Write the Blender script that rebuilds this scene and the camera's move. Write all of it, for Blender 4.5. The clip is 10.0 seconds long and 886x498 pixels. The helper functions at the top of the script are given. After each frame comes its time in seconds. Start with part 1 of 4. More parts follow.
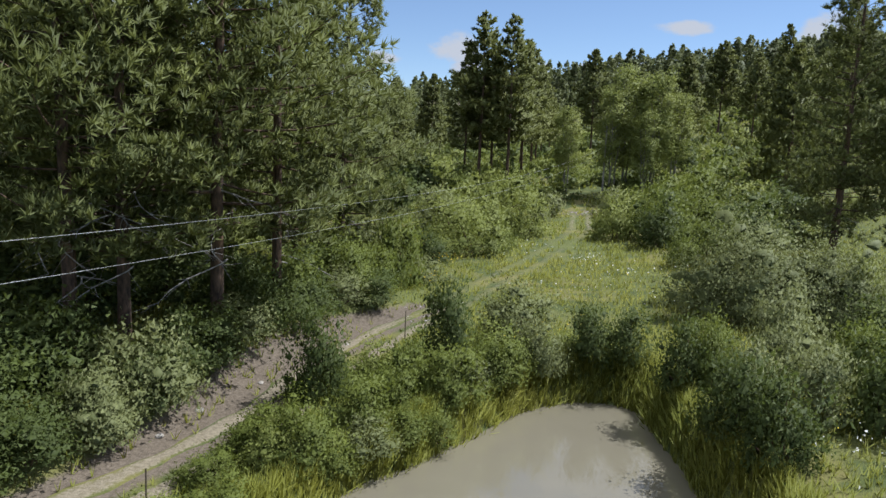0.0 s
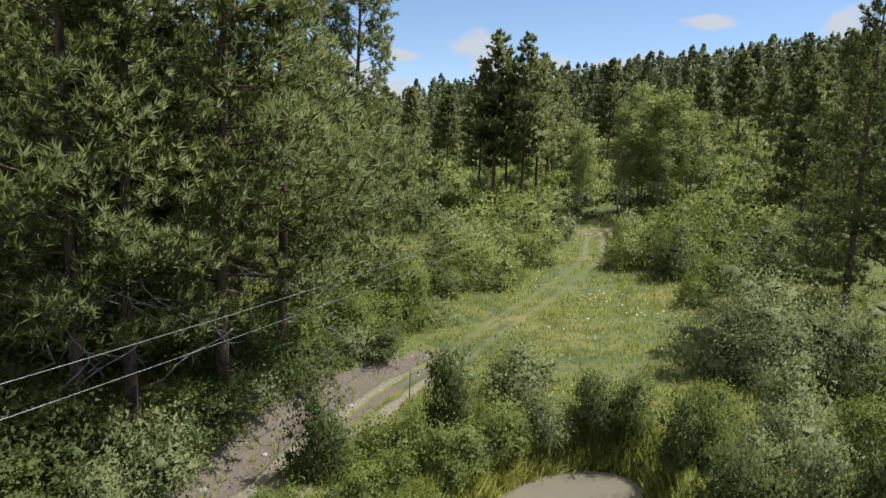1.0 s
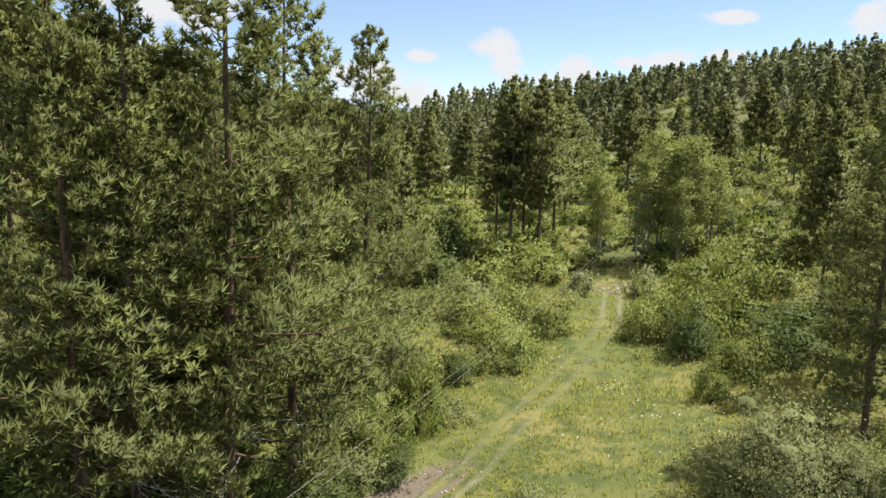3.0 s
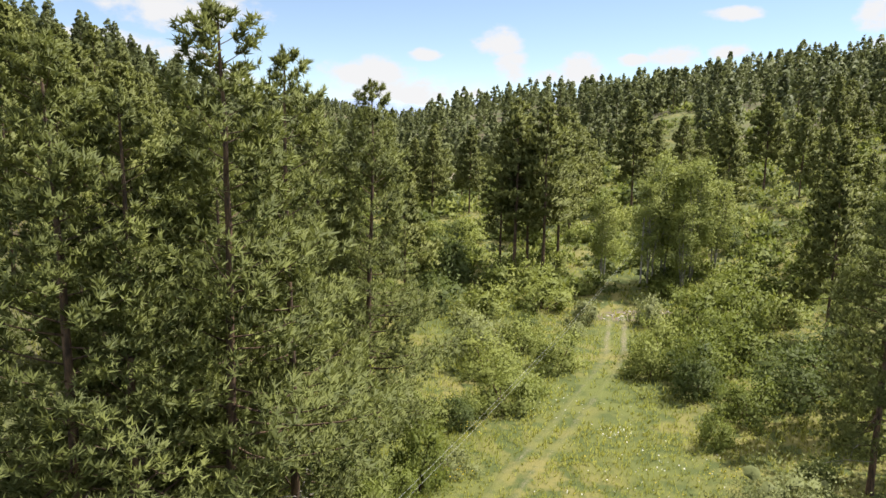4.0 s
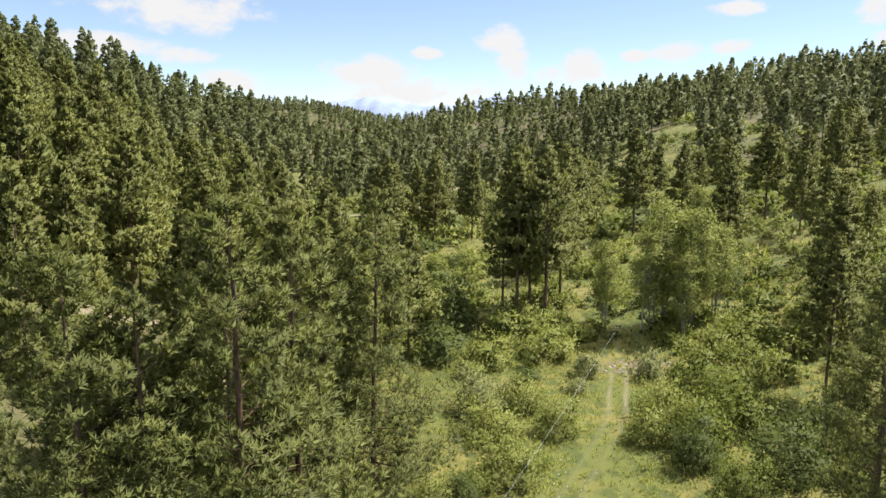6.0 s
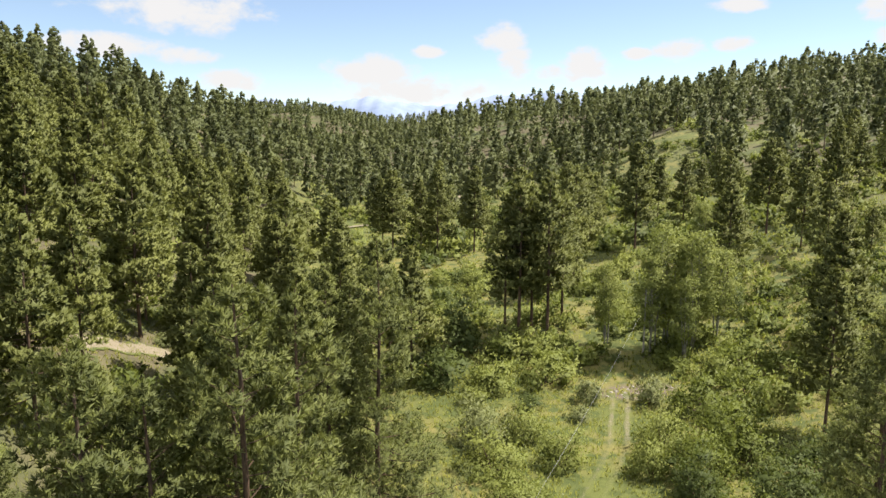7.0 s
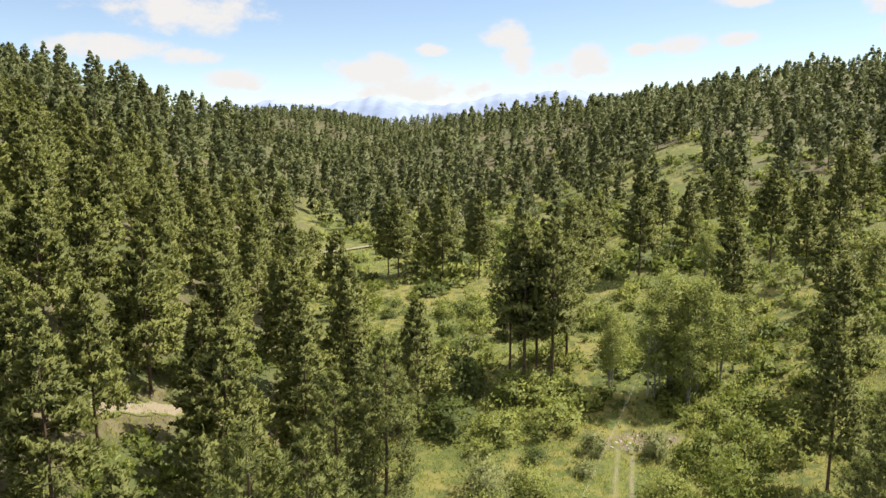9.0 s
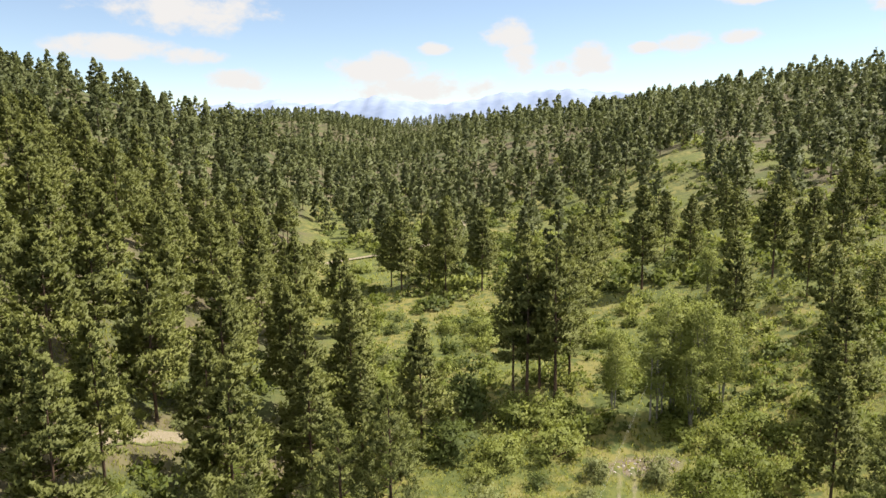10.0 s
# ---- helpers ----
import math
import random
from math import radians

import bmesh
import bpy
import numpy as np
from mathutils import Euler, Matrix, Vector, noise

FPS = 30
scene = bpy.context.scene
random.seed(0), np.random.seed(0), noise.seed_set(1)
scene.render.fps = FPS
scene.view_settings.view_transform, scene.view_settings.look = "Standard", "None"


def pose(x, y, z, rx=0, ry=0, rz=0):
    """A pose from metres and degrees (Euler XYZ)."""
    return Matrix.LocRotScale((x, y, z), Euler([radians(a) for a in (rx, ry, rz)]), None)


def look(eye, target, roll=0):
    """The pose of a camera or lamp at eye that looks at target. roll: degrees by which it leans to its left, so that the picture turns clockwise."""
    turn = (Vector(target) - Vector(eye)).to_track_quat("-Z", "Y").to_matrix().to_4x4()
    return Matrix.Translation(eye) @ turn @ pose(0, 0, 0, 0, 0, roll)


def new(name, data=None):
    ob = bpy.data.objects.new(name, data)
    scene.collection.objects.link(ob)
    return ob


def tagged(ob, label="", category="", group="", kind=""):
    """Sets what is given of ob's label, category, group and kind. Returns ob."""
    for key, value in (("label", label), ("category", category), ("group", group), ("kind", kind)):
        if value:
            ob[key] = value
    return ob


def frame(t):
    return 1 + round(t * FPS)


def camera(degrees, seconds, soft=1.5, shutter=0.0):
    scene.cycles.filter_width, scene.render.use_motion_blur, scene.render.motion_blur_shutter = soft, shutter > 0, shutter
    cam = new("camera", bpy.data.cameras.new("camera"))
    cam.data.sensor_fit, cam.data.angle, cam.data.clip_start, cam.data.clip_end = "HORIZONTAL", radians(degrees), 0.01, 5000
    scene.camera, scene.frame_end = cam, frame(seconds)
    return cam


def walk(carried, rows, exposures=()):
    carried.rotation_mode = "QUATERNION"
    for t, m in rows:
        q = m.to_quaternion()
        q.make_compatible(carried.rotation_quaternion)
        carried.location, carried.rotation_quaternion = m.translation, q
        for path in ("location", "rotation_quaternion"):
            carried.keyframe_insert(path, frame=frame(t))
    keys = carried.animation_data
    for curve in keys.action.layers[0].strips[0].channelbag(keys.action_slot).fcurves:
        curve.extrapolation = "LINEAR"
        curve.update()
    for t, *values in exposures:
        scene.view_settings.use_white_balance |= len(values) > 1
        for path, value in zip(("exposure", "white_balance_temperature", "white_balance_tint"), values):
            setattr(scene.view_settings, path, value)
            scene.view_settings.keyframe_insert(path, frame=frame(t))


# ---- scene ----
cam = camera(64.4, 10.0)
METRES, EYE, TILT, LEAN, TURN = 30.0, 7.2, -8.5, -2.4, 0.0
ROWS = [
    (0.0, 0.0, 0.0, 0.0, 0.0, 0.0, 0.0),
    (0.5, 0.0123, 0.0006, 0.0439, 0.21, -0.19, 0.23),
    (1.0, 0.0217, -0.0049, 0.0877, 1.59, -0.22, 0.1),
    (1.5, 0.029, -0.0079, 0.1322, 1.97, -0.22, 0.22),
    (2.0, 0.0348, -0.0082, 0.1796, 2.32, -0.17, 0.39),
    (2.5, 0.0387, -0.0049, 0.2304, 2.98, -0.16, 0.42),
    (4.0, 0.0459, 0.0054, 0.389, 3.74, -0.31, 0.91),
    (4.5, 0.0489, -0.0019, 0.4393, 3.8, -0.36, 1.08),
    (5.0, 0.0515, -0.0091, 0.4886, 3.86, -0.36, 1.23),
    (5.5, 0.0534, -0.0162, 0.5373, 3.95, -0.38, 1.39),
    (7.0, 0.0605, -0.0402, 0.6871, 4.24, -0.52, 1.81),
    (7.5, 0.063, -0.0477, 0.737, 4.35, -0.53, 1.96),
    (8.0, 0.0652, -0.0548, 0.787, 4.44, -0.56, 2.09),
    (8.5, 0.0678, -0.0622, 0.8375, 4.56, -0.6, 2.2),
    (9.0, 0.0703, -0.0684, 0.8873, 4.66, -0.65, 2.3),
    (9.5, 0.0732, -0.0746, 0.9373, 4.77, -0.69, 2.39),
    (10.0, 0.0761, -0.0813, 0.9878, 4.9, -0.74, 2.49),
]
walk(cam, [(t, pose(-0.34, 0, EYE, TILT, LEAN, TURN) @ pose(METRES * x, METRES * y, METRES * z, 90 + pitch, roll, yaw)) for t, x, y, z, yaw, pitch, roll in ROWS],
     [(0.0, -0.05, 5700, 10), (2.5, 0.4, 6400, 10), (5.0, 0.55, 6600, 10), (10.0, 0.5, 6850, 10)])

# ---- sky and sun ----
SUN_EL, SUN_AZ = radians(57), radians(68)   # azimuth from ahead towards the right
world = bpy.data.worlds.new("sky")
scene.world = world
world.use_nodes = True
wt = world.node_tree
sky = wt.nodes.new("ShaderNodeTexSky")
sky.sky_type, sky.sun_disc = "NISHITA", False
sky.sun_elevation, sky.sun_rotation = SUN_EL, SUN_AZ
sky.altitude, sky.air_density, sky.dust_density = 2200, 1.0, 0.25


def sky_math(op, a, b=0.0, c=0.0):
    n = wt.nodes.new("ShaderNodeMath")
    n.operation = op
    for k, v in enumerate((a, b, c)):
        if isinstance(v, bpy.types.NodeSocket):
            wt.links.new(v, n.inputs[k])
        else:
            n.inputs[k].default_value = v
    return n.outputs[0]


# fair-weather clouds: bearing, elevation and half sizes in radians
CLOUDS = [(-0.417, 0.158, 0.107, 0.029), (-0.506, 0.112, 0.075, 0.016), (-0.405, 0.102, 0.048, 0.012), (-0.169, 0.083, 0.064, 0.026), (-0.115, 0.062, 0.11, 0.020), (-0.089, 0.113, 0.024, 0.009),
          (0.014, 0.131, 0.034, 0.019), (0.032, 0.096, 0.028, 0.022), (0.123, 0.095, 0.035, 0.025), (0.078, 0.086, 0.024, 0.011), (0.246, 0.110, 0.033, 0.016), (0.313, 0.116, 0.026, 0.011),
          (0.193, 0.107, 0.020, 0.008), (-0.357, 0.074, 0.042, 0.016), (0.317, 0.161, 0.038, 0.009), (0.484, 0.152, 0.034, 0.026), (0.480, 0.116, 0.018, 0.011), (0.29, 0.40, 0.16, 0.08)]
where = wt.nodes.new("ShaderNodeTexCoord").outputs["Generated"]
xyz = wt.nodes.new("ShaderNodeSeparateXYZ")
wt.links.new(where, xyz.inputs[0])
bearing, rise = sky_math("ARCTAN2", xyz.outputs[0], xyz.outputs[1]), sky_math("ARCSINE", xyz.outputs[2])
puff = wt.nodes.new("ShaderNodeTexNoise")
puff.inputs["Scale"].default_value, puff.inputs["Detail"].default_value, puff.inputs["Roughness"].default_value = 22.0, 7.0, 0.62
stretch = wt.nodes.new("ShaderNodeMapping")
stretch.inputs["Scale"].default_value = (1, 1, 1.7)
wt.links.new(where, stretch.inputs[0])
wt.links.new(stretch.outputs[0], puff.inputs["Vector"])
best = None
for b0, e0, w0, h0 in CLOUDS:
    u = sky_math("MULTIPLY", sky_math("SUBTRACT", bearing, b0), 1 / w0)
    v = sky_math("MULTIPLY", sky_math("SUBTRACT", rise, e0), 1 / h0)
    d = sky_math("SUBTRACT", 1.0, sky_math("MULTIPLY_ADD", u, u, sky_math("MULTIPLY", v, v)))
    best = d if best is None else sky_math("MAXIMUM", best, d)
# the same weather higher up and all round
high = wt.nodes.new("ShaderNodeTexNoise")
high.inputs["Scale"].default_value, high.inputs["Detail"].default_value = 3.2, 3.0
wt.links.new(stretch.outputs[0], high.inputs["Vector"])
overhead = sky_math("MULTIPLY_ADD", high.outputs[0], 9.0, -5.2)
overhead = sky_math("SUBTRACT", overhead, sky_math("MULTIPLY", sky_math("SUBTRACT", 0.42, rise), 30.0))
best = sky_math("MAXIMUM", best, sky_math("MINIMUM", overhead, 1.0))
body = sky_math("ADD", best, sky_math("MULTIPLY_ADD", puff.outputs[0], 3.6, -1.75))
cover = wt.nodes.new("ShaderNodeMapRange")
cover.interpolation_type = "SMOOTHSTEP"
wt.links.new(body, cover.inputs[0])
cover.inputs[1].default_value, cover.inputs[2].default_value, cover.inputs[3].default_value, cover.inputs[4].default_value = -0.25, 0.95, 0.08, 0.97
clouded = wt.nodes.new("ShaderNodeMix")
clouded.data_type = "RGBA"
wt.links.new(cover.outputs[0], clouded.inputs[0])
wt.links.new(sky.outputs[0], clouded.inputs[6])
clouded.inputs[7].default_value = (5.0, 5.0, 5.1, 1)
wt.links.new(clouded.outputs[2], wt.nodes["Background"].inputs["Color"])
wt.nodes["Background"].inputs["Strength"].default_value = 0.125
sun_data = bpy.data.lights.new("sun", "SUN")
sun_data.energy, sun_data.angle, sun_data.color = 5.0, radians(0.53), (1.0, 0.95, 0.87)
to_sun = Vector((math.sin(SUN_AZ) * math.cos(SUN_EL), math.cos(SUN_AZ) * math.cos(SUN_EL), math.sin(SUN_EL)))
sun = new("sun", sun_data)
sun.matrix_world = look(to_sun * 100, (0, 0, 0))

# ---- materials ----
def nodes_of(name):
    m = bpy.data.materials.new(name)
    m.use_nodes = True
    t = m.node_tree
    return m, t, t.nodes["Principled BSDF"]


def put(t, kind, **inputs):
    n = t.nodes.new(kind)
    for key, value in inputs.items():
        n.inputs[key].default_value = value
    return n


def mixed(t, factor, a, b, blend="MIX"):
    """A colour mix; factor, a and b are sockets or values."""
    n = t.nodes.new("ShaderNodeMix")
    n.data_type, n.blend_type = "RGBA", blend
    for index, value in ((0, factor), (6, a), (7, b)):
        if isinstance(value, bpy.types.NodeSocket):
            t.links.new(value, n.inputs[index])
        else:
            n.inputs[index].default_value = value if index == 0 else (*value, 1)
    return n.outputs[2]


def ranged(t, value, a, b, lo=0.0, hi=1.0):
    n = t.nodes.new("ShaderNodeMapRange")
    n.interpolation_type = "SMOOTHSTEP"
    t.links.new(value, n.inputs[0])
    for i, v in zip((1, 2, 3, 4), (a, b, lo, hi)):
        n.inputs[i].default_value = v
    return n.outputs[0]


def grain(t, scale, detail=4.0, rough=0.6, coords="Object"):
    n = put(t, "ShaderNodeTexNoise", Scale=scale, Detail=detail, Roughness=rough)
    c = t.nodes.new("ShaderNodeTexCoord")
    t.links.new(c.outputs[coords], n.inputs["Vector"])
    return n.outputs[0]


def bumped(t, bsdf, value, strength, distance):
    n = put(t, "ShaderNodeBump", Strength=strength, Distance=distance)
    t.links.new(value, n.inputs["Height"])
    t.links.new(n.outputs[0], bsdf.inputs["Normal"])


def foliage(name, light, dark, through_light, patch=0.9, rough=0.6, fleck=11.0, flecks=0.5, single=0.5, thin=0.3):
    """Leaves or needles: two tones by patch, by leaf and by plant, and some light coming through."""
    m, t, bsdf = nodes_of(name)
    info = t.nodes.new("ShaderNodeObjectInfo")
    geo = t.nodes.new("ShaderNodeNewGeometry")
    c = mixed(t, ranged(t, grain(t, patch, 2), 0.35, 0.65), dark, light)
    c = mixed(t, ranged(t, geo.outputs["Random Per Island"], 0, 1, 0.0, single), c, light)
    c = mixed(t, ranged(t, info.outputs["Random"], 0, 1, 0.0, 0.5), c, dark)
    speck = grain(t, fleck, 3, 0.7)
    c = mixed(t, ranged(t, speck, 0.40, 0.62, flecks, 0.0), c, tuple(0.5 * v for v in dark))
    bumped(t, bsdf, speck, 0.2, 0.3 / fleck)
    t.links.new(c, bsdf.inputs["Base Color"])
    bsdf.inputs["Roughness"].default_value = rough
    bsdf.inputs["Specular IOR Level"].default_value = 0.2
    tr = t.nodes.new("ShaderNodeBsdfTranslucent")
    t.links.new(mixed(t, 0.5, c, through_light), tr.inputs["Color"])
    mx = put(t, "ShaderNodeMixShader", Fac=thin)
    t.links.new(bsdf.outputs[0], mx.inputs[1])
    t.links.new(tr.outputs[0], mx.inputs[2])
    t.links.new(mx.outputs[0], t.nodes["Material Output"].inputs[0])
    return m


# near pines: shade round their trunks is put into a darker needle colour
NEEDLES = foliage("pine_needles", (0.215, 0.237, 0.066), (0.11, 0.129, 0.044), (0.26, 0.292, 0.065), single=0.1, flecks=0.1, thin=0.26)
# far pines: distance haze is tinted into a greyer, bluer needle colour
HAZY_FAR_NEEDLES = foliage("pine_needles_far_hazy", (0.185, 0.205, 0.082), (0.115, 0.135, 0.06), (0.20, 0.23, 0.075), patch=0.05, fleck=2.2, flecks=0.12, single=0.15, thin=0.26)
# the same needles in a lighter copy, for pines farther off
SLOPE_NEEDLES = foliage("pine_needles_slope", (0.265, 0.28, 0.08), (0.155, 0.172, 0.055), (0.29, 0.32, 0.075), patch=0.1, fleck=5.0, flecks=0.15, single=0.15, thin=0.26)
LEAF_BRIGHT = foliage("willow_leaves", (0.235, 0.27, 0.058), (0.14, 0.172, 0.038), (0.34, 0.40, 0.06), flecks=0.3, patch=0.22)
LEAF_YELLOW = foliage("aspen_leaves", (0.325, 0.35, 0.09), (0.215, 0.25, 0.065), (0.40, 0.45, 0.08), flecks=0.3, patch=0.22)
LEAF_GREY = foliage("silvery_leaves", (0.33, 0.35, 0.15), (0.20, 0.225, 0.085), (0.36, 0.39, 0.12), flecks=0.3, patch=0.22)
LEAF_DARK = foliage("dark_leaves", (0.15, 0.185, 0.05), (0.085, 0.112, 0.032), (0.22, 0.28, 0.05), flecks=0.35, patch=0.22)
GRASS = foliage("grass_blades", (0.34, 0.335, 0.065), (0.21, 0.24, 0.042), (0.45, 0.45, 0.07), patch=0.12, flecks=0.1)


def bark_material(name, light, dark, scale):
    m, t, bsdf = nodes_of(name)
    n = put(t, "ShaderNodeTexNoise", Scale=scale, Detail=6, Roughness=0.65)
    c = t.nodes.new("ShaderNodeTexCoord")
    mp = t.nodes.new("ShaderNodeMapping")
    mp.inputs["Scale"].default_value = (1, 1, 0.25)
    t.links.new(c.outputs["Object"], mp.inputs[0])
    t.links.new(mp.outputs[0], n.inputs["Vector"])
    t.links.new(mixed(t, ranged(t, n.outputs[0], 0.35, 0.65), dark, light), bsdf.inputs["Base Color"])
    bsdf.inputs["Roughness"].default_value = 0.95
    bumped(t, bsdf, n.outputs[0], 0.9, 0.04)
    return m


BARK = bark_material("pine_bark", (0.17, 0.105, 0.065), (0.045, 0.03, 0.022), 7)
PALE_BARK = bark_material("aspen_bark", (0.34, 0.32, 0.26), (0.12, 0.11, 0.085), 6)
DEAD_WOOD = bark_material("dead_wood", (0.42, 0.39, 0.35), (0.2, 0.18, 0.16), 9)


def ground_material():
    """Meadow, needle litter, bare earth and trodden ruts, laid out by three masks of the ground."""
    m, t, bsdf = nodes_of("ground")
    a = {}
    for key in ("earth", "litter", "rut"):
        n = t.nodes.new("ShaderNodeAttribute")
        n.attribute_name = key
        a[key] = n.outputs["Fac"]
    big, mid, fine = grain(t, 0.07, 3), grain(t, 0.6, 4), grain(t, 9, 5, 0.7)
    grass = mixed(t, ranged(t, big, 0.4, 0.6), (0.145, 0.165, 0.038), (0.24, 0.215, 0.065))
    grass = mixed(t, ranged(t, mid, 0.42, 0.6), grass, (0.09, 0.115, 0.026))
    litter = mixed(t, ranged(t, mid, 0.35, 0.65), (0.11, 0.092, 0.052), (0.19, 0.16, 0.085))
    litter = mixed(t, ranged(t, big, 0.42, 0.58), litter, (0.095, 0.115, 0.035))
    earth = mixed(t, ranged(t, fine, 0.35, 0.7), (0.15, 0.117, 0.085), (0.25, 0.20, 0.148))
    rut = mixed(t, ranged(t, fine, 0.3, 0.7), (0.24, 0.195, 0.13), (0.38, 0.325, 0.23))

    def edge(mask):
        s = t.nodes.new("ShaderNodeMath")
        s.operation = "MULTIPLY_ADD"
        t.links.new(mid, s.inputs[0])
        s.inputs[1].default_value = 0.6
        t.links.new(mask, s.inputs[2])
        f = t.nodes.new("ShaderNodeMath")
        f.operation = "MULTIPLY_ADD"
        t.links.new(fine, f.inputs[0])
        f.inputs[1].default_value = 0.9
        t.links.new(s.outputs[0], f.inputs[2])
        return ranged(t, f.outputs[0], 0.98, 1.4)

    c = mixed(t, edge(a["litter"]), grass, litter)
    c = mixed(t, edge(a["earth"]), c, earth)
    c = mixed(t, edge(a["rut"]), c, rut)
    c = mixed(t, 0.25, c, mixed(t, fine, (0.02, 0.02, 0.01), c), "MIX")
    t.links.new(c, bsdf.inputs["Base Color"])
    bsdf.inputs["Roughness"].default_value = 0.95
    bumped(t, bsdf, fine, 0.8, 0.06)
    return m


GROUND = ground_material()

# ---- the lie of the land ----
def ramp(a, b, v):
    t = np.clip((np.asarray(v, float) - a) / (b - a), 0, 1)
    return t * t * (3 - 2 * t)


def soft(u, k):
    """u where positive, with a rounded start k metres wide."""
    return k * np.logaddexp(0, np.asarray(u, float) / k)


def waves(x, y, size, seed):
    """Gentle unevenness from a few crossed sine waves."""
    r = np.random.RandomState(seed)
    out = 0
    for _ in range(5):
        a, s, f = r.uniform(0, 6.28), r.uniform(0.6, 1.6), r.uniform(0, 6.28)
        out = out + np.sin((x * math.cos(a) + y * math.sin(a)) * 6.28 * s / size + f)
    return out / 5


def track_x(y):
    """The middle of the farm track: out of the cutting, over the meadow, up the valley."""
    return np.interp(y, TRACK_Y, TRACK_X)


TRACK_Y = (0, 10, 14, 16, 18.6, 20.5, 24.4, 30.3, 35, 41.5, 48.5, 57.5, 63, 67, 73, 80)
TRACK_X = (-14, -10.5, -8.4, -7.3, -6.0, -5.2, -4.2, -2.0, 0.5, 3.0, 6.4, 10.3, 12.4, 13.1, 14.3, 14.8)
POND_Z = -2.0


def pond(x, y):
    """Metres outside the pond's shore; below 0 inside."""
    sides = (x - 7.2, y - 24.9, 0.61 * (y - 17.3) - 0.79 * (x + 1.9) - 0.35, 9.0 - y, -7.0 - x)
    return np.logaddexp.reduce([1.4 * s for s in sides], axis=0) / 1.4 + 0.35 * waves(x, y, 5, 12)


def height(x, y):
    x, y = np.asarray(x, float), np.asarray(y, float)
    h = -1.0 + 1.6 * ramp(76, 92, y) + 0.028 * soft(y - 52, 12) - 0.03 * soft(y - 400, 60) + 0.10 * waves(x, y, 11, 3) + 0.25 * waves(x, y, 37, 4)
    # the hill on the left, falling away up the valley
    foot = -11 - 0.28 * soft(y - 55, 15) + 0.20 * soft(y - 185, 15)
    up = soft(foot - x, 4)
    up = up * up / (up + np.interp(y, (40, 80, 150), (7, 16, 22)))
    crest = np.interp(y, (0, 60, 150, 230, 300, 380, 460, 560), (70, 70, 73, 81, 89, 73, 40, 20))
    h = h + crest * (1 - np.exp(-1.5 * up / np.interp(y, (40, 150, 260), (105, 140, 165)))) * ramp(-60, 40, y + 0 * x) * (1 + 0.10 * waves(x, y, 120, 6))
    # the hill on the right
    foot = 32 - 0.13 * soft(y - 80, 20)
    up = soft(x - foot, 6)
    h = h + 50 * (1 - np.exp(-1.35 * up / 250)) * ramp(-80, 60, y + 0 * x) * (1 + 0.08 * waves(x, y, 140, 7))
    h = h + 5 * ramp(205, 250, y) * (1 - ramp(300, 380, y)) * np.exp(-((x - 0.262 * y) / 22) ** 2)
    # its wooded spur, across the valley
    spur = np.interp(x, SPUR_X, SPUR_Z) + 2.5 * waves(x, y, 150, 9)
    h = h + np.maximum(0, spur - h) * ramp(270, 480, y) * (1 - 0.9 * ramp(620, 900, y))
    # the dark wooded ridges that close the valley
    far = np.interp(x, RIDGE_X, RIDGE_Z) + 3 * waves(x, y, 260, 8)
    h = h + np.maximum(0, far - h) * ramp(560, 720, y) * (1 - ramp(900, 1250, y))
    far = 53 + 4 * waves(x, y, 260, 5)
    h = h + np.maximum(0, far - h) * ramp(850, 1120, y)
    # the bank cut beside the track
    side = track_x(y) - 1.9 - x
    h = h + 1.0 * ramp(0, 2.0, side) * ramp(12, 18, y) * (1 - ramp(33, 40, y))
    # the whole valley floor leans a little
    h = h + 0.042 * np.clip(x, -230, 330)
    # the pond's bowl
    p = pond(x, y)
    h = h + (POND_Z - 1.0 - h) * (1 - ramp(-0.8, 0.8, p))
    return h


SPUR_X, SPUR_Z = (-260, -120, -60, -20, 20, 60, 100, 160, 220, 300, 500), (6, 12, 23, 34, 39, 39, 42, 52, 53, 51, 47)
RIDGE_X, RIDGE_Z = (-500, -330, -270, -200, -150, -100, 0), (48, 52, 61, 60, 48, 26, 16)

# ---- makers ----
def mesh_of(name, verts, faces, material, smooth=False, normals=None):
    """A mesh from arrays: verts n x 3, faces m x 3 or m x 4, and normals n x 3 where leaves share the light of their clump."""
    verts, faces = np.asarray(verts, np.float32), np.asarray(faces, np.int32)
    me = bpy.data.meshes.new(name)
    me.vertices.add(len(verts))
    me.vertices.foreach_set("co", verts.ravel())
    me.loops.add(faces.size)
    me.loops.foreach_set("vertex_index", faces.ravel())
    me.polygons.add(len(faces))
    me.polygons.foreach_set("loop_start", np.arange(len(faces), dtype=np.int32) * faces.shape[1])
    me.update(calc_edges=True)
    if smooth:
        me.polygons.foreach_set("use_smooth", np.ones(len(faces), bool))
    if normals is not None:
        me.attributes.new("custom_normal", "FLOAT_VECTOR", "POINT").data.foreach_set("vector", np.asarray(normals, np.float32).ravel())
    me.materials.append(material)
    return me


def leafy(name, soup, material):
    return mesh_of(name, soup[0], soup[1], material, True, soup[2])


def part(name, me, parent, label=""):
    ob = new(name, me)
    ob.parent = parent
    if label:
        tagged(ob, label)
    return ob


def unit(v):
    return v / np.maximum(np.linalg.norm(v, axis=-1, keepdims=True), 1e-9)


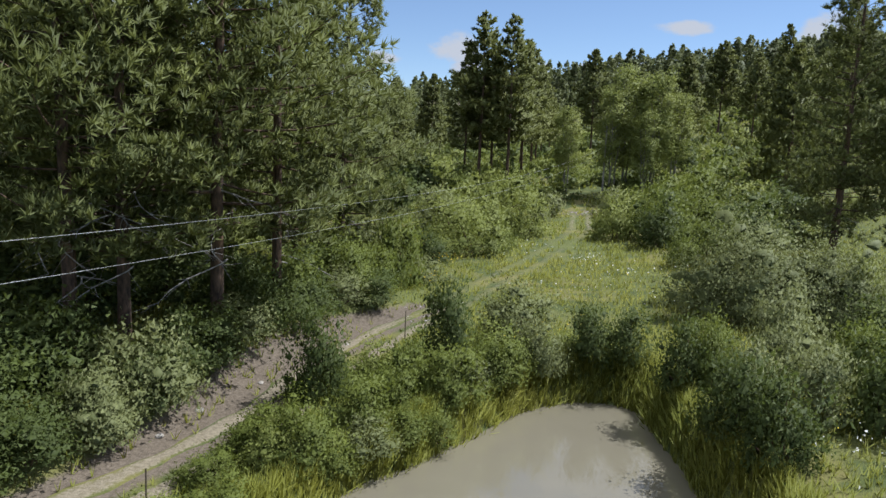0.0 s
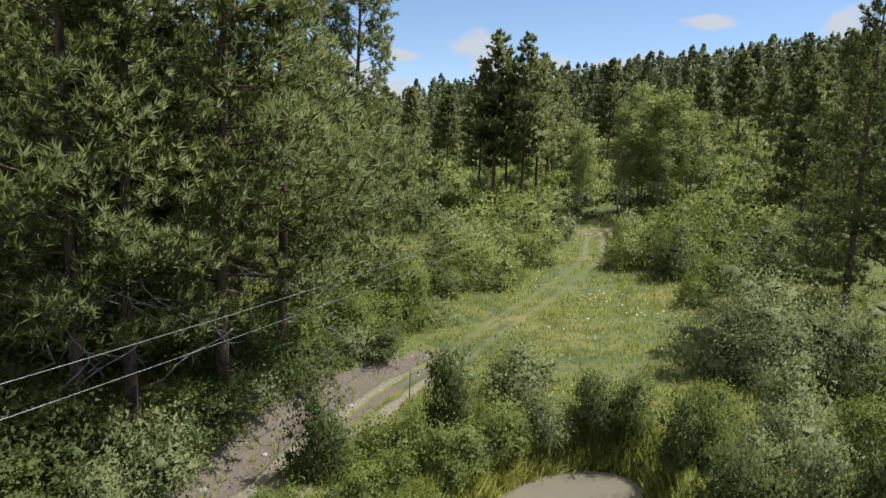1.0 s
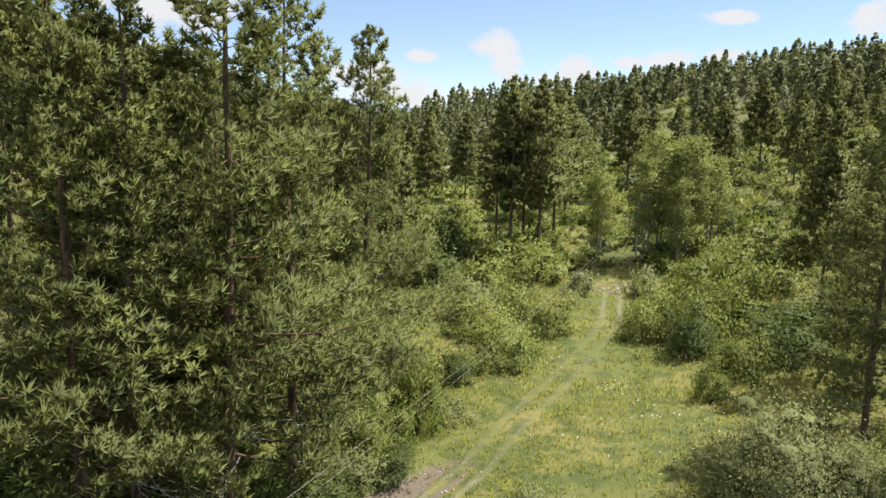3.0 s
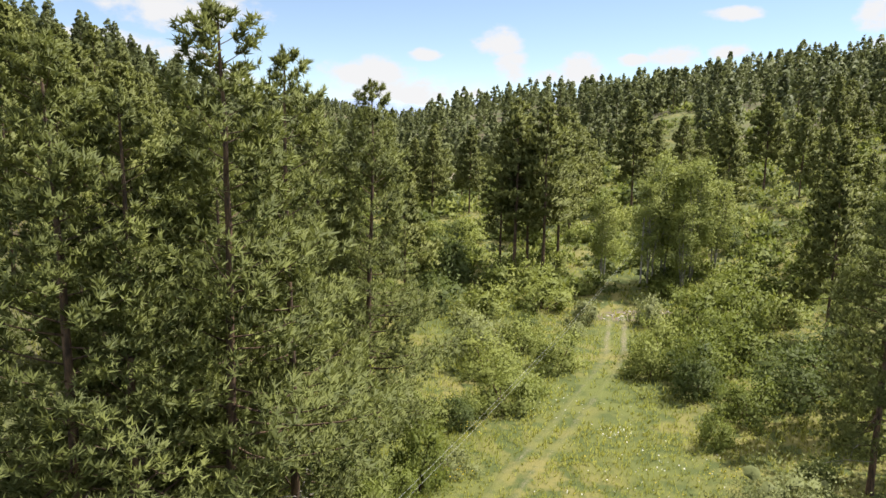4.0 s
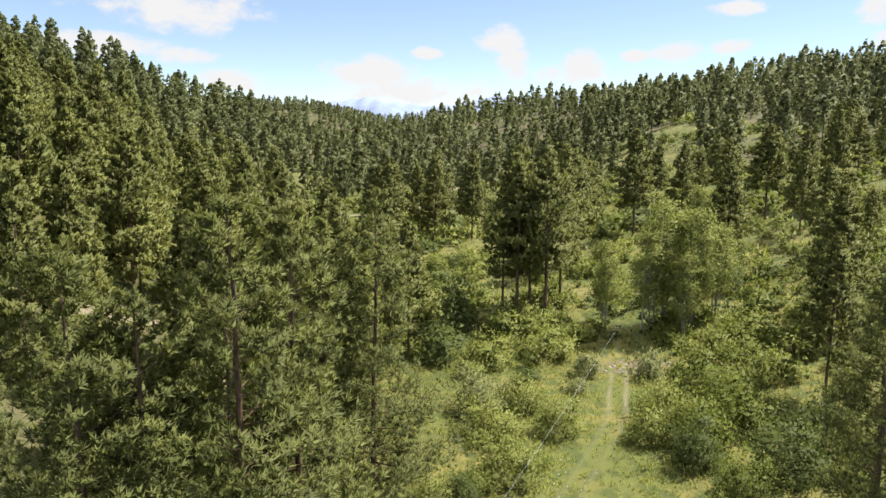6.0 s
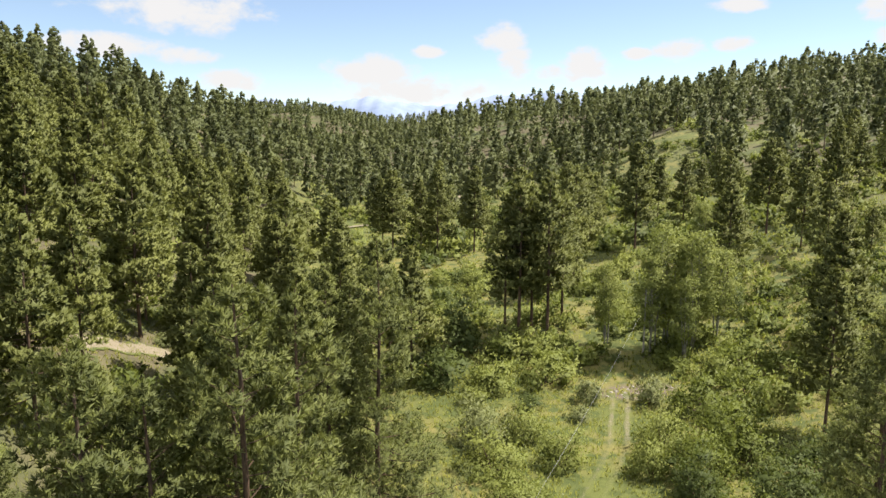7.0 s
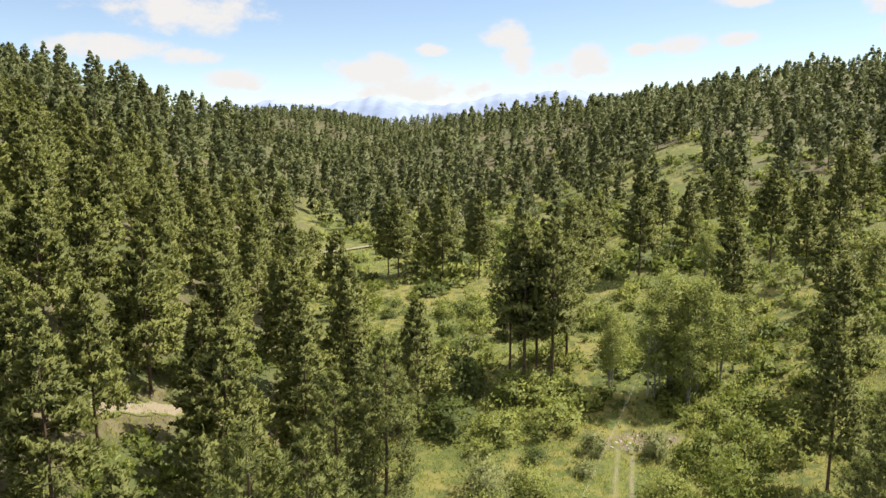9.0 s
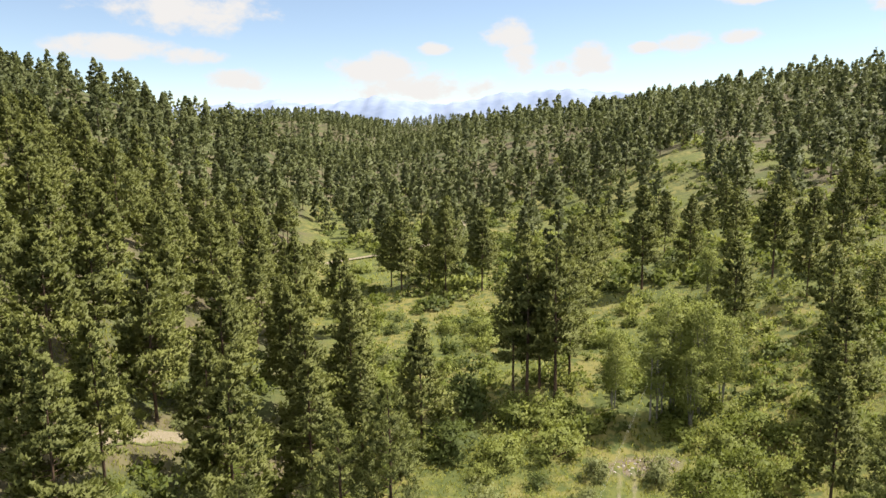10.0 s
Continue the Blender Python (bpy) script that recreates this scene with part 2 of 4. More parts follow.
class Soup:
    """Triangles gathered from many pieces."""
    def __init__(self):
        self.v, self.f, self.m, self.n = [], [], [], 0

    def add(self, v, f, m=None):
        self.v.append(np.asarray(v, float))
        self.f.append(np.asarray(f, int) + self.n)
        if m is not None:
            self.m.append(np.asarray(m, float))
        self.n += len(v)

    def facing(self, v, m):
        """Loose triangles, wound so that they face the way of their normals m."""
        v, m = v.reshape(-1, 3, 3), np.repeat(m.reshape(-1, 1, 3), 3, axis=1)
        g = np.cross(v[:, 1] - v[:, 0], v[:, 2] - v[:, 0])
        back = np.einsum("ij,ij->i", g, m[:, 0]) < 0
        v[back] = v[back][:, [0, 2, 1]]
        self.add(v.reshape(-1, 3), np.arange(v.shape[0] * 3).reshape(-1, 3), m.reshape(-1, 3))

    def leafage(self):
        return np.concatenate(self.v), np.concatenate(self.f), np.concatenate(self.m)

    def arrays(self):
        return np.concatenate(self.v), np.concatenate(self.f)

    def tube(self, points, radii, sides=6):
        """A tapered limb along points, closed at its tip."""
        p, r = np.asarray(points, float), np.asarray(radii, float)
        d = unit(np.gradient(p, axis=0))
        ref = np.where(np.abs(d[:, 2:]) > 0.9, [[1.0, 0, 0]], [[0, 0, 1.0]])
        a = unit(np.cross(d, ref))
        b = np.cross(d, a)
        ang = np.linspace(0, 2 * np.pi, sides, endpoint=False)
        ring = p[:, None] + r[:, None, None] * (np.cos(ang)[None, :, None] * a[:, None] + np.sin(ang)[None, :, None] * b[:, None])
        n = len(p)
        i, j = np.meshgrid(np.arange(n - 1), np.arange(sides), indexing="ij")
        q0, q1 = i * sides + j, i * sides + (j + 1) % sides
        f = np.concatenate([np.stack([q0, q1, q1 + sides], -1).reshape(-1, 3), np.stack([q0, q1 + sides, q0 + sides], -1).reshape(-1, 3)])
        self.add(ring.reshape(-1, 3), f)

    def blades(self, at, ways, count, length, width, spread, rng):
        """count pointed blades from each place, fanned round its way."""
        n = len(at)
        d = unit(ways[:, None] + rng.normal(size=(n, count, 3)) * spread)
        s = unit(np.cross(d, rng.normal(size=d.shape))) * (width / 2 * rng.uniform(0.7, 1.3, (n, count, 1)))
        root = at[:, None] + d * length * 0.12
        tip = at[:, None] + d * (length * rng.uniform(0.7, 1.2, (n, count, 1)))
        m = unit(ways[:, None] + 0.4 * d + rng.normal(size=d.shape) * 0.12)
        self.facing(np.stack([root - s, root + s, tip], 2), m)

    def clumps(self, at, ways, radius, rng, fine=True):
        """The dense heart of a leaf or needle clump: a small uneven lump at each place."""
        g = (1 + 5 ** 0.5) / 2
        if fine:
            base = unit(np.array([(-1, g, 0), (1, g, 0), (-1, -g, 0), (1, -g, 0), (0, -1, g), (0, 1, g), (0, -1, -g), (0, 1, -g), (g, 0, -1), (g, 0, 1), (-g, 0, -1), (-g, 0, 1)], float))
            f = np.array([(0, 11, 5), (0, 5, 1), (0, 1, 7), (0, 7, 10), (0, 10, 11), (1, 5, 9), (5, 11, 4), (11, 10, 2), (10, 7, 6), (7, 1, 8),
                          (3, 9, 4), (3, 4, 2), (3, 2, 6), (3, 6, 8), (3, 8, 9), (4, 9, 5), (2, 4, 11), (6, 2, 10), (8, 6, 7), (9, 8, 1)])
        else:
            base = np.array([(1, 0, 0), (-1, 0, 0), (0, 1, 0), (0, -1, 0), (0, 0, 1), (0, 0, -1)], float)
            f = np.array([(0, 2, 4), (2, 1, 4), (1, 3, 4), (3, 0, 4), (2, 0, 5), (1, 2, 5), (3, 1, 5), (0, 3, 5)])
        n, k = len(at), len(base)
        a = rng.uniform(0, 6.28, n)
        turn = np.zeros((n, 3, 3))
        turn[:, 0, 0], turn[:, 0, 1], turn[:, 1, 0], turn[:, 1, 1], turn[:, 2, 2] = np.cos(a), -np.sin(a), np.sin(a), np.cos(a), 1
        d = np.einsum("nij,kj->nki", turn, base)
        r = np.broadcast_to(radius, (n,))[:, None, None] * rng.uniform(0.6, 1.3, (n, k, 1))
        v = at[:, None] + d * r * [1, 1, 0.75]
        m = unit(d * 0.42 + ways[:, None] * 0.9 + rng.normal(size=d.shape) * 0.12)
        self.add(v.reshape(-1, 3), (f[None] + k * np.arange(n)[:, None, None]).reshape(-1, 3), m.reshape(-1, 3))

    def leaves(self, at, size, rng, up=0.4, long=1.5, ways=None, single=False):
        """A small pointed leaf of two triangles at each place, or of a single one; ways: where its clump faces."""
        n = len(at)
        if ways is None:
            ways = np.tile([0.0, 0.0, 1.0], (n, 1))
        d = unit(rng.normal(size=(n, 3)) + [0, 0, up])
        s = unit(np.cross(d, rng.normal(size=(n, 3))))
        k = size * rng.uniform(0.6, 1.3, (n, 1))
        fold = np.cross(d, s) * k * 0.12
        a, b, c, e = at, at + d * k * long * 0.5 + s * k * 0.5 + fold, at + d * k * long, at + d * k * long * 0.5 - s * k * 0.5 + fold
        m = unit(ways + rng.normal(size=(n, 3)) * 0.24)
        if single:
            self.facing(np.stack([a + s * k * 0.5, a - s * k * 0.5, c], 1), m)
            return
        self.facing(np.stack([a, b, c], 1), m)
        self.facing(np.stack([a, c, e], 1), m)


def pine_meshes(seed, h, radius, bare, boughs, tufts, needles, length, width, sides=7, rings=14, joints=5, every=1, taper=0.88, ragged=0.30, pads=0.55, thick=0.0095, spread=0.55, lift=0.75):
    """A ponderosa pine: a tapered trunk, and whorled limbs that each carry a flat, uneven pad of needle tufts on their outer part."""
    rng = np.random.default_rng(seed)
    wood, green = Soup(), Soup()
    zs = np.linspace(-0.5, h * 0.985, rings)
    bend = np.cumsum(rng.normal(size=(rings, 2)) * 0.012 * h / rings, axis=0)
    spine = np.column_stack([bend * np.linspace(0, 1, rings)[:, None] * 3, zs])
    rad = h * thick * (1 - np.clip(zs / h, 0, 1)) ** 0.8 + 0.015
    rad[0] *= 1.35
    wood.tube(spine, rad, sides)
    at, ways, bulk = [], [], []
    turn = rng.uniform(0, 6.28)
    lobes = rng.uniform(0, 6.28, 3)
    up = np.array([0, 0, 1.0])
    for k in range(boughs):
        s = ((k + rng.uniform(0, 1)) / boughs) ** 0.92
        z = h * (bare + (0.975 - bare) * s)
        turn += 2.4 + rng.normal() * 0.5
        swell = 1 + 0.14 * math.sin(2 * turn + lobes[0] + 5 * s) + 0.12 * math.sin(11 * s + lobes[1])
        reach = radius * ((1 - s) ** taper * 0.94 + 0.06) * min(1, 0.72 + s * 1.6) * rng.uniform(1 - ragged, 1.12) * swell
        rise = -0.20 + 0.80 * s + rng.normal() * 0.12
        out = np.array([math.cos(turn), math.sin(turn), 0])
        across = np.array([-out[1], out[0], 0])
        root = np.array([np.interp(z, zs, spine[:, 0]), np.interp(z, zs, spine[:, 1]), z])
        u = np.linspace(0, 1, joints)
        line = root + reach * (u[:, None] * out + (u * rise + 0.22 * u ** 2.5)[:, None] * up)
        if k % every == 0:
            wood.tube(line, (0.012 + 0.013 * reach * (1 - s * 0.5)) * (1 - 0.8 * u), 3)
        n = max(2, int(tufts * (0.16 + 0.84 * reach / radius) + rng.uniform(0, 1)))
        v = np.sqrt(rng.uniform(0.12, 1.08, n))
        fan = rng.uniform(-1, 1, n) * pads * reach * v
        p = root + reach * (v[:, None] * out + (v * rise + 0.22 * v ** 2.5)[:, None] * up) + fan[:, None] * across
        p[:, 2] += 0.06 * reach * rng.normal(size=n) - 0.22 * np.abs(fan) + rng.uniform(-0.1, 0.2, n)
        at.append(p)
        bulk.append(rng.uniform(0.75, 1.15, n) * (0.62 + 0.38 * min(1, 1.5 * reach / radius)))
        ways.append(unit(0.50 * out + lift * up + (fan / reach)[:, None] * across * 0.9 + rng.normal(size=(n, 3)) * 0.18))
    top = np.array([spine[-1, 0], spine[-1, 1], h * 0.965])
    at = np.concatenate(at + [top + [[0, 0, 0], [0.1, 0.1, -0.6 * length], [-0.1, 0.05, 0.5 * length]]])
    ways = np.concatenate(ways + [np.tile([0, 0, 1.0], (3, 1))])
    bulk = np.concatenate(bulk + [np.full(3, 0.7)])
    green.blades(at, ways, needles, length * bulk[:, None, None], width, spread, rng)
    return wood.arrays(), green.leafage()


def dead_limb_mesh(seed, reach):
    """A bare, forked, weathered limb that droops from the trunk."""
    rng = np.random.default_rng(seed)
    wood = Soup()
    u = np.linspace(0, 1, 6)[:, None]
    line = u * [reach, 0, 0] + np.hstack([0 * u, 0.15 * reach * np.sin(u * 4 + seed), -0.38 * reach * u ** 1.6]) + rng.normal(size=(6, 3)) * 0.03
    wood.tube(line, 0.032 * (1 - 0.8 * u[:, 0]), 5)
    for k in range(9):
        i = rng.integers(1, 6)
        d = np.array([rng.uniform(0.1, 0.7), rng.choice([-1, 1]) * rng.uniform(0.3, 0.8), rng.uniform(-0.7, 0.25)]) * reach * rng.uniform(0.2, 0.45)
        w = np.linspace(0, 1, 4)[:, None]
        wood.tube(line[i] + w * d + rng.normal(size=(4, 3)) * 0.03 * w, 0.012 * (1 - 0.7 * w[:, 0]), 3)
    return mesh_of("dead_limb", *wood.arrays(), DEAD_WOOD, True)


def pine(label, kind_of, m, group):
    wood, green = kind_of
    e = new("pine_tree")
    part("trunk", wood, e)
    part("crown", green, e)
    e.matrix_basis = m
    return tagged(e, label, "tree", group)


def pine_kind(name, *args, leaf=None, **more):
    w, g = pine_meshes(*args, **more)
    return mesh_of("trunk", *w, BARK, True), leafy("crown", g, leaf or NEEDLES)


def shrub_meshes(seed, rx, rz, clumps, leaves, leaf, stems=7, hollow=0.5, up=0.5, core=0.62, fine=True, single=False):
    """A many-stemmed bush, 2 rx wide and rz high: leaf clumps of uneven size round forking stems."""
    rng = np.random.default_rng(seed)
    wood, green = Soup(), Soup()
    az = rng.uniform(0, 6.28, clumps)
    el = np.arcsin(rng.uniform(0.0, 1.0, clumps))
    rr = rng.uniform(hollow, 1.0, clumps) * (1 + 0.16 * np.sin(az * 3 + seed) + 0.12 * np.sin(az * 5 + 2 * seed))
    c = np.column_stack([rx * rr * np.cos(az) * np.cos(el), rx * rr * np.sin(az) * np.cos(el), rz * (0.06 + 0.9 * rr * np.sin(el))])
    size = rng.uniform(0.22, 0.38, clumps) * (rx * rz) ** 0.5
    for k in rng.choice(clumps, min(stems, clumps), False):
        tip = c[k]
        u = np.linspace(0, 1, 4)[:, None]
        foot = np.array([tip[0] * 0.12, tip[1] * 0.12, -0.15])
        wood.tube(foot + (tip - foot) * u ** [1.2, 1.2, 0.85], np.array([0.045, 0.032, 0.02, 0.008]) * (0.5 + 0.4 * rz), 4)
    n = leaves // clumps
    p = c[:, None] + rng.normal(size=(clumps, n, 3)) * (size[:, None, None] * [0.55, 0.55, 0.5])
    p = p.reshape(-1, 3)
    p[:, 2] = np.abs(p[:, 2])
    ways = unit(0.40 * (p - np.repeat(c, n, axis=0)) / np.repeat(size, n)[:, None] + 0.65 * unit(p / [rx, rx, rz]) + [0, 0, 0.5])
    green.clumps(c, unit(c / [rx, rx, rz] + [0, 0, 0.4]), size * core, rng, fine)
    green.leaves(p, leaf, rng, up, ways=ways, single=single)
    return wood.arrays(), green.leafage()


def shrub_kind(material, *args, bark=None, **more):
    w, g = shrub_meshes(*args, **more)
    return mesh_of("stem", *w, bark or BARK, True), leafy("foliage", g, material)


def shrub(name, label, kind_of, m, group, category="shrub"):
    wood, green = kind_of
    e = new(name)
    part("stem", wood, e)
    part("foliage", green, e)
    e.matrix_basis = m
    return tagged(e, label, category, group)


def aspen_meshes(seed, h, radius, clumps, leaves, leaf):
    """A slender broad-leaved tree: a few pale stems that part low down, and a rounded open crown."""
    rng = np.random.default_rng(seed)
    wood, green = Soup(), Soup()
    at = []
    for k in range(3):
        a = k * 2.1 + rng.uniform(0, 1)
        top = np.array([math.cos(a) * radius * 0.45, math.sin(a) * radius * 0.45, h * rng.uniform(0.85, 0.97)])
        u = np.linspace(0, 1, 7)[:, None]
        foot = np.array([math.cos(a) * 0.2, math.sin(a) * 0.2, -0.4])
        line = foot + (top - foot) * u ** [1.4, 1.4, 1.0] + rng.normal(size=(7, 3)) * [0.1, 0.1, 0]
        wood.tube(line, h * 0.010 * (1 - 0.85 * u[:, 0]), 5)
        for j in range(clumps // 3):
            s = rng.uniform(0.26, 1.0)
            root = np.array([np.interp(s, u[:, 0], line[:, i]) for i in range(3)])
            b = rng.uniform(0, 6.28)
            w = radius * (0.25 + 0.55 * math.sin(math.pi * min(1, s * 0.95 + 0.05))) * rng.uniform(0.5, 1.1)
            tip = root + [math.cos(b) * w, math.sin(b) * w, 0.45 * w + 0.3]
            wood.tube(np.array([root, (root + tip) / 2 + [0, 0, 0.1 * w], tip]), [0.03, 0.02, 0.008], 3)
            at.append(tip)
    c = np.array(at)
    n = leaves // len(c)
    p = (c[:, None] + rng.normal(size=(len(c), n, 3)) * (radius * 0.19 * np.array([1, 1, 0.8]))).reshape(-1, 3)
    ways = unit((p - np.repeat(c, n, axis=0)) / (radius * 0.19) * 0.25 + unit((p - [0, 0, h * 0.5]) / [radius, radius, h * 0.4]) * 0.6 + [0, 0, 0.5])
    green.clumps(c, unit((c - [0, 0, h * 0.5]) / [radius, radius, h * 0.4] + [0, 0, 0.4]), np.full(len(c), radius * 0.12), rng, False)
    green.leaves(p, leaf, rng, 0.2, ways=ways, single=True)
    return wood.arrays(), green.leafage()


def at_ground(x, y, turn=0.0, size=1.0, tall=1.0, sink=0.05):
    z = float(height(x, y)) - sink
    return Matrix.LocRotScale((x, y, z), Euler((0, 0, turn)), (size, size, size * tall))

# ---- the ground ----
def gap(x, y, cx, cy, rx, ry):
    return np.exp(-((x - cx) / rx) ** 2 - ((y - cy) / ry) ** 2)


def lines(a, b, step, far_lo, far_hi, n):
    mid = np.arange(a, b + step / 2, step)
    lo = a - (a - far_lo) * (np.geomspace(1, 400, n) - 1 + 1.2 * np.arange(1, n + 1)) / (399 + 1.2 * n)
    hi = b + (far_hi - b) * (np.geomspace(1, 400, n) - 1 + 1.2 * np.arange(1, n + 1)) / (399 + 1.2 * n)
    return np.concatenate([lo[::-1], mid, hi])


def build_ground():
    gx, gy = lines(-24, 32, 0.6, -3500, 3500, 54), lines(8, 82, 0.6, -700, 4900, 66)
    X, Y = np.meshgrid(gx, gy)
    Z = height(X, Y)
    nx, ny = len(gx), len(gy)
    i, j = np.meshgrid(np.arange(nx - 1), np.arange(ny - 1))
    q = (j * nx + i).ravel()
    me = mesh_of("ground", np.column_stack([X.ravel(), Y.ravel(), Z.ravel()]), np.column_stack([q, q + 1, q + nx + 1, q + nx]), GROUND, True)
    bank = (track_x(Y) - X)
    rut = 0 * X
    earth = ramp(-0.6, 0.6, bank) * (1 - ramp(-0.3, 0.7, bank - np.interp(Y, (12, 16, 22, 28, 33), (1.2, 1.8, 2.7, 3.1, 2.3)))) * ramp(8, 12, Y) * (1 - ramp(33, 38, Y))
    earth = np.maximum(earth, np.exp(-((X - 16.5) / 4.5) ** 2 - ((Y - 75.5) / 2.2) ** 2))
    earth = np.maximum(earth, 1 - ramp(-0.9, -0.2, pond(X, Y)))
    litter = np.maximum(ramp(0, 14, (-9 - 0.28 * np.maximum(Y - 55, 0)) - X), 0.75 * ramp(20, 70, X - (32 - 0.13 * np.maximum(Y - 80, 0))))
    litter = np.maximum(litter, ramp(250, 330, Y)) * (1 - gap(X, Y, 66, 258, 24, 18)) * (1 - gap(X, Y, 92, 238, 20, 13)) * (1 - gap(X, Y, 8, 235, 12, 40))
    for key, value in (("earth", earth), ("litter", litter), ("rut", rut)):
        me.attributes.new(key, "FLOAT", "POINT").data.foreach_set("value", np.asarray(value, np.float32).ravel())
    return tagged(new("ground", me), "uneven valley floor of meadow grass, litter and dirt", "ground", kind="structure")


ROAD_Y = (60, 70, 90, 130, 165, 180, 188, 196, 210, 230, 250, 300)
ROAD_X = (-36, -32, -36, -52, -54, -48, -41, -29, -16, -12, -12.4, -9)
build_ground()


def strip(name, label, ys, middle, half, wear, lift):
    """A worn strip that follows the ground: bare along its middle, grassing over towards its edges."""
    across = np.array([-1, -0.55, 0, 0.55, 1])
    width = half * (1 + 0.22 * np.sin(ys * 1.7) + 0.15 * np.sin(ys * 4.1 + 1))
    X = middle(ys)[:, None] + width[:, None] * across
    Y = np.repeat(ys[:, None], 5, axis=1)
    Z = height(X, Y) + lift - 0.04 * (np.abs(across) > 0.9)
    i, j = np.meshgrid(np.arange(4), np.arange(len(ys) - 1))
    q = (j * 5 + i).ravel()
    me = mesh_of(name, np.column_stack([X.ravel(), Y.ravel(), Z.ravel()]), np.column_stack([q, q + 1, q + 6, q + 5]), GROUND, True)
    values = (wear(ys)[:, None] * np.array([0, 0.8, 1.0, 0.8, 0])).ravel()
    for key, value in (("earth", 0 * values), ("litter", 0 * values), ("rut", values)):
        me.attributes.new(key, "FLOAT", "POINT").data.foreach_set("value", np.asarray(value, np.float32))
    return tagged(new(name, me), label, "track", kind="structure")


for side in (-0.78, 0.78):
    strip("wheel_rut", "pale worn wheel rut of the farm track", np.arange(6, 77, 0.5), lambda y: track_x(y) + side, 0.40,
          lambda y: (0.72 - 0.42 * ramp(27, 36, y) + 0.15 * ramp(62, 67, y)) * (1 - ramp(73, 77, y)), 0.035)
strip("sandy_road", "pale sandy road winding through the pines", np.arange(168, 262, 1.5), lambda y: np.interp(y, ROAD_Y, ROAD_X), 2.3, lambda y: 1.4 + 0 * y, 0.35)
strip("sandy_path", "bare trodden path on the slope", np.arange(57, 70, 0.7), lambda y: np.interp(y, ROAD_Y, ROAD_X), 1.2, lambda y: 1.0 + 0 * y, 0.12)


def build_water():
    m, t, bsdf = nodes_of("pond_water")
    t.links.new(mixed(t, grain(t, 0.5, 2), (0.21, 0.188, 0.135), (0.24, 0.215, 0.155)), bsdf.inputs["Base Color"])
    bsdf.inputs["Roughness"].default_value = 0.04
    bsdf.inputs["Specular IOR Level"].default_value = 0.85
    bumped(t, bsdf, grain(t, 2.2, 3), 0.05, 0.05)
    gx, gy = np.linspace(-14, 12, 27), np.linspace(0, 30, 31)
    X, Y = np.meshgrid(gx, gy)
    i, j = np.meshgrid(np.arange(26), np.arange(30))
    q = (j * 27 + i).ravel()
    me = mesh_of("pond_water", np.column_stack([X.ravel(), Y.ravel(), np.full(X.size, POND_Z)]), np.column_stack([q, q + 1, q + 28, q + 27]), m, True)
    tagged(new("pond_water", me), "still muddy brown pond water reflecting the sky", "water", kind="structure")


build_water()


# ---- pines ----
rng = np.random.default_rng(5)
near_kinds = [pine_kind("near", s, 21.0, r, b, n, 66, 13, 0.38, 0.064, taper=0.80, ragged=0.34, pads=0.5, lift=1.0, spread=0.62) for s, b, r, n in ((11, 0.15, 4.9, 84), (12, 0.18, 4.6, 82), (13, 0.08, 4.9, 100), (14, 0.10, 4.7, 98))]
mid_kinds = [pine_kind("mid", s, 20.0, r, b, 66, 44, 6, 0.62, 0.37, joints=4, leaf=SLOPE_NEEDLES) for s, b, r in ((21, 0.22, 4.8), (22, 0.28, 4.5), (23, 0.18, 5.0), (24, 0.25, 4.7), (25, 0.32, 4.4))]
slope_kinds = [pine_kind("slope", s, 18.0, r, b, 58, 30, 4, 0.72, 0.52, sides=5, rings=7, joints=3, every=2, leaf=SLOPE_NEEDLES) for s, b, r in ((26, 0.20, 4.7), (27, 0.28, 4.3), (28, 0.24, 4.6), (29, 0.32, 4.2))]
slender_kinds = [pine_kind("slender", s, 20.0, r, b, 60, 36, 6, 0.6, 0.26, ragged=0.4, taper=0.7, leaf=SLOPE_NEEDLES) for s, b, r in ((61, 0.27, 3.7), (62, 0.31, 3.4), (63, 0.24, 3.9))]
small_kinds = [pine_kind("small", s, 18.0, r, b, 48, 18, 4, 0.95, 0.78, sides=4, rings=6, joints=3, every=3, leaf=SLOPE_NEEDLES) for s, b, r in ((31, 0.18, 4.6), (32, 0.22, 4.3), (33, 0.28, 4.0), (34, 0.20, 4.5), (35, 0.17, 4.6))]
dead_limbs = [dead_limb_mesh(s, 2.4) for s in (1, 2, 3)]
grid = {}


def free(x, y, gap):
    """Keeps a gap between trees."""
    i, j = int(x // 12), int(y // 12)
    for a in (-1, 0, 1):
        for b in (-1, 0, 1):
            for p, q in grid.get((i + a, j + b), ()):
                if (p - x) ** 2 + (q - y) ** 2 < gap * gap:
                    return False
    grid.setdefault((i, j), []).append((x, y))
    return True


def stand(rows, kinds, full, label, group, dead=0):
    """Pines from rows of x, y and height in metres."""
    for k, (x, y, tall) in enumerate(rows):
        s = tall / full
        wide = rng.uniform(0.92, 1.12)
        e = pine(label, kinds[k % len(kinds)], at_ground(x, y, rng.uniform(0, 6.28), s * wide, 1 / wide), group)
        for j in range(dead):
            limb = part("dead_limb", dead_limbs[(j + k) % 3], e, "bare grey dead limb")
            limb.location = (0, 0, rng.uniform(2.0, 6.0))
            limb.rotation_euler = (0, 0, rng.uniform(0, 6.28))
        free(x, y, 0)


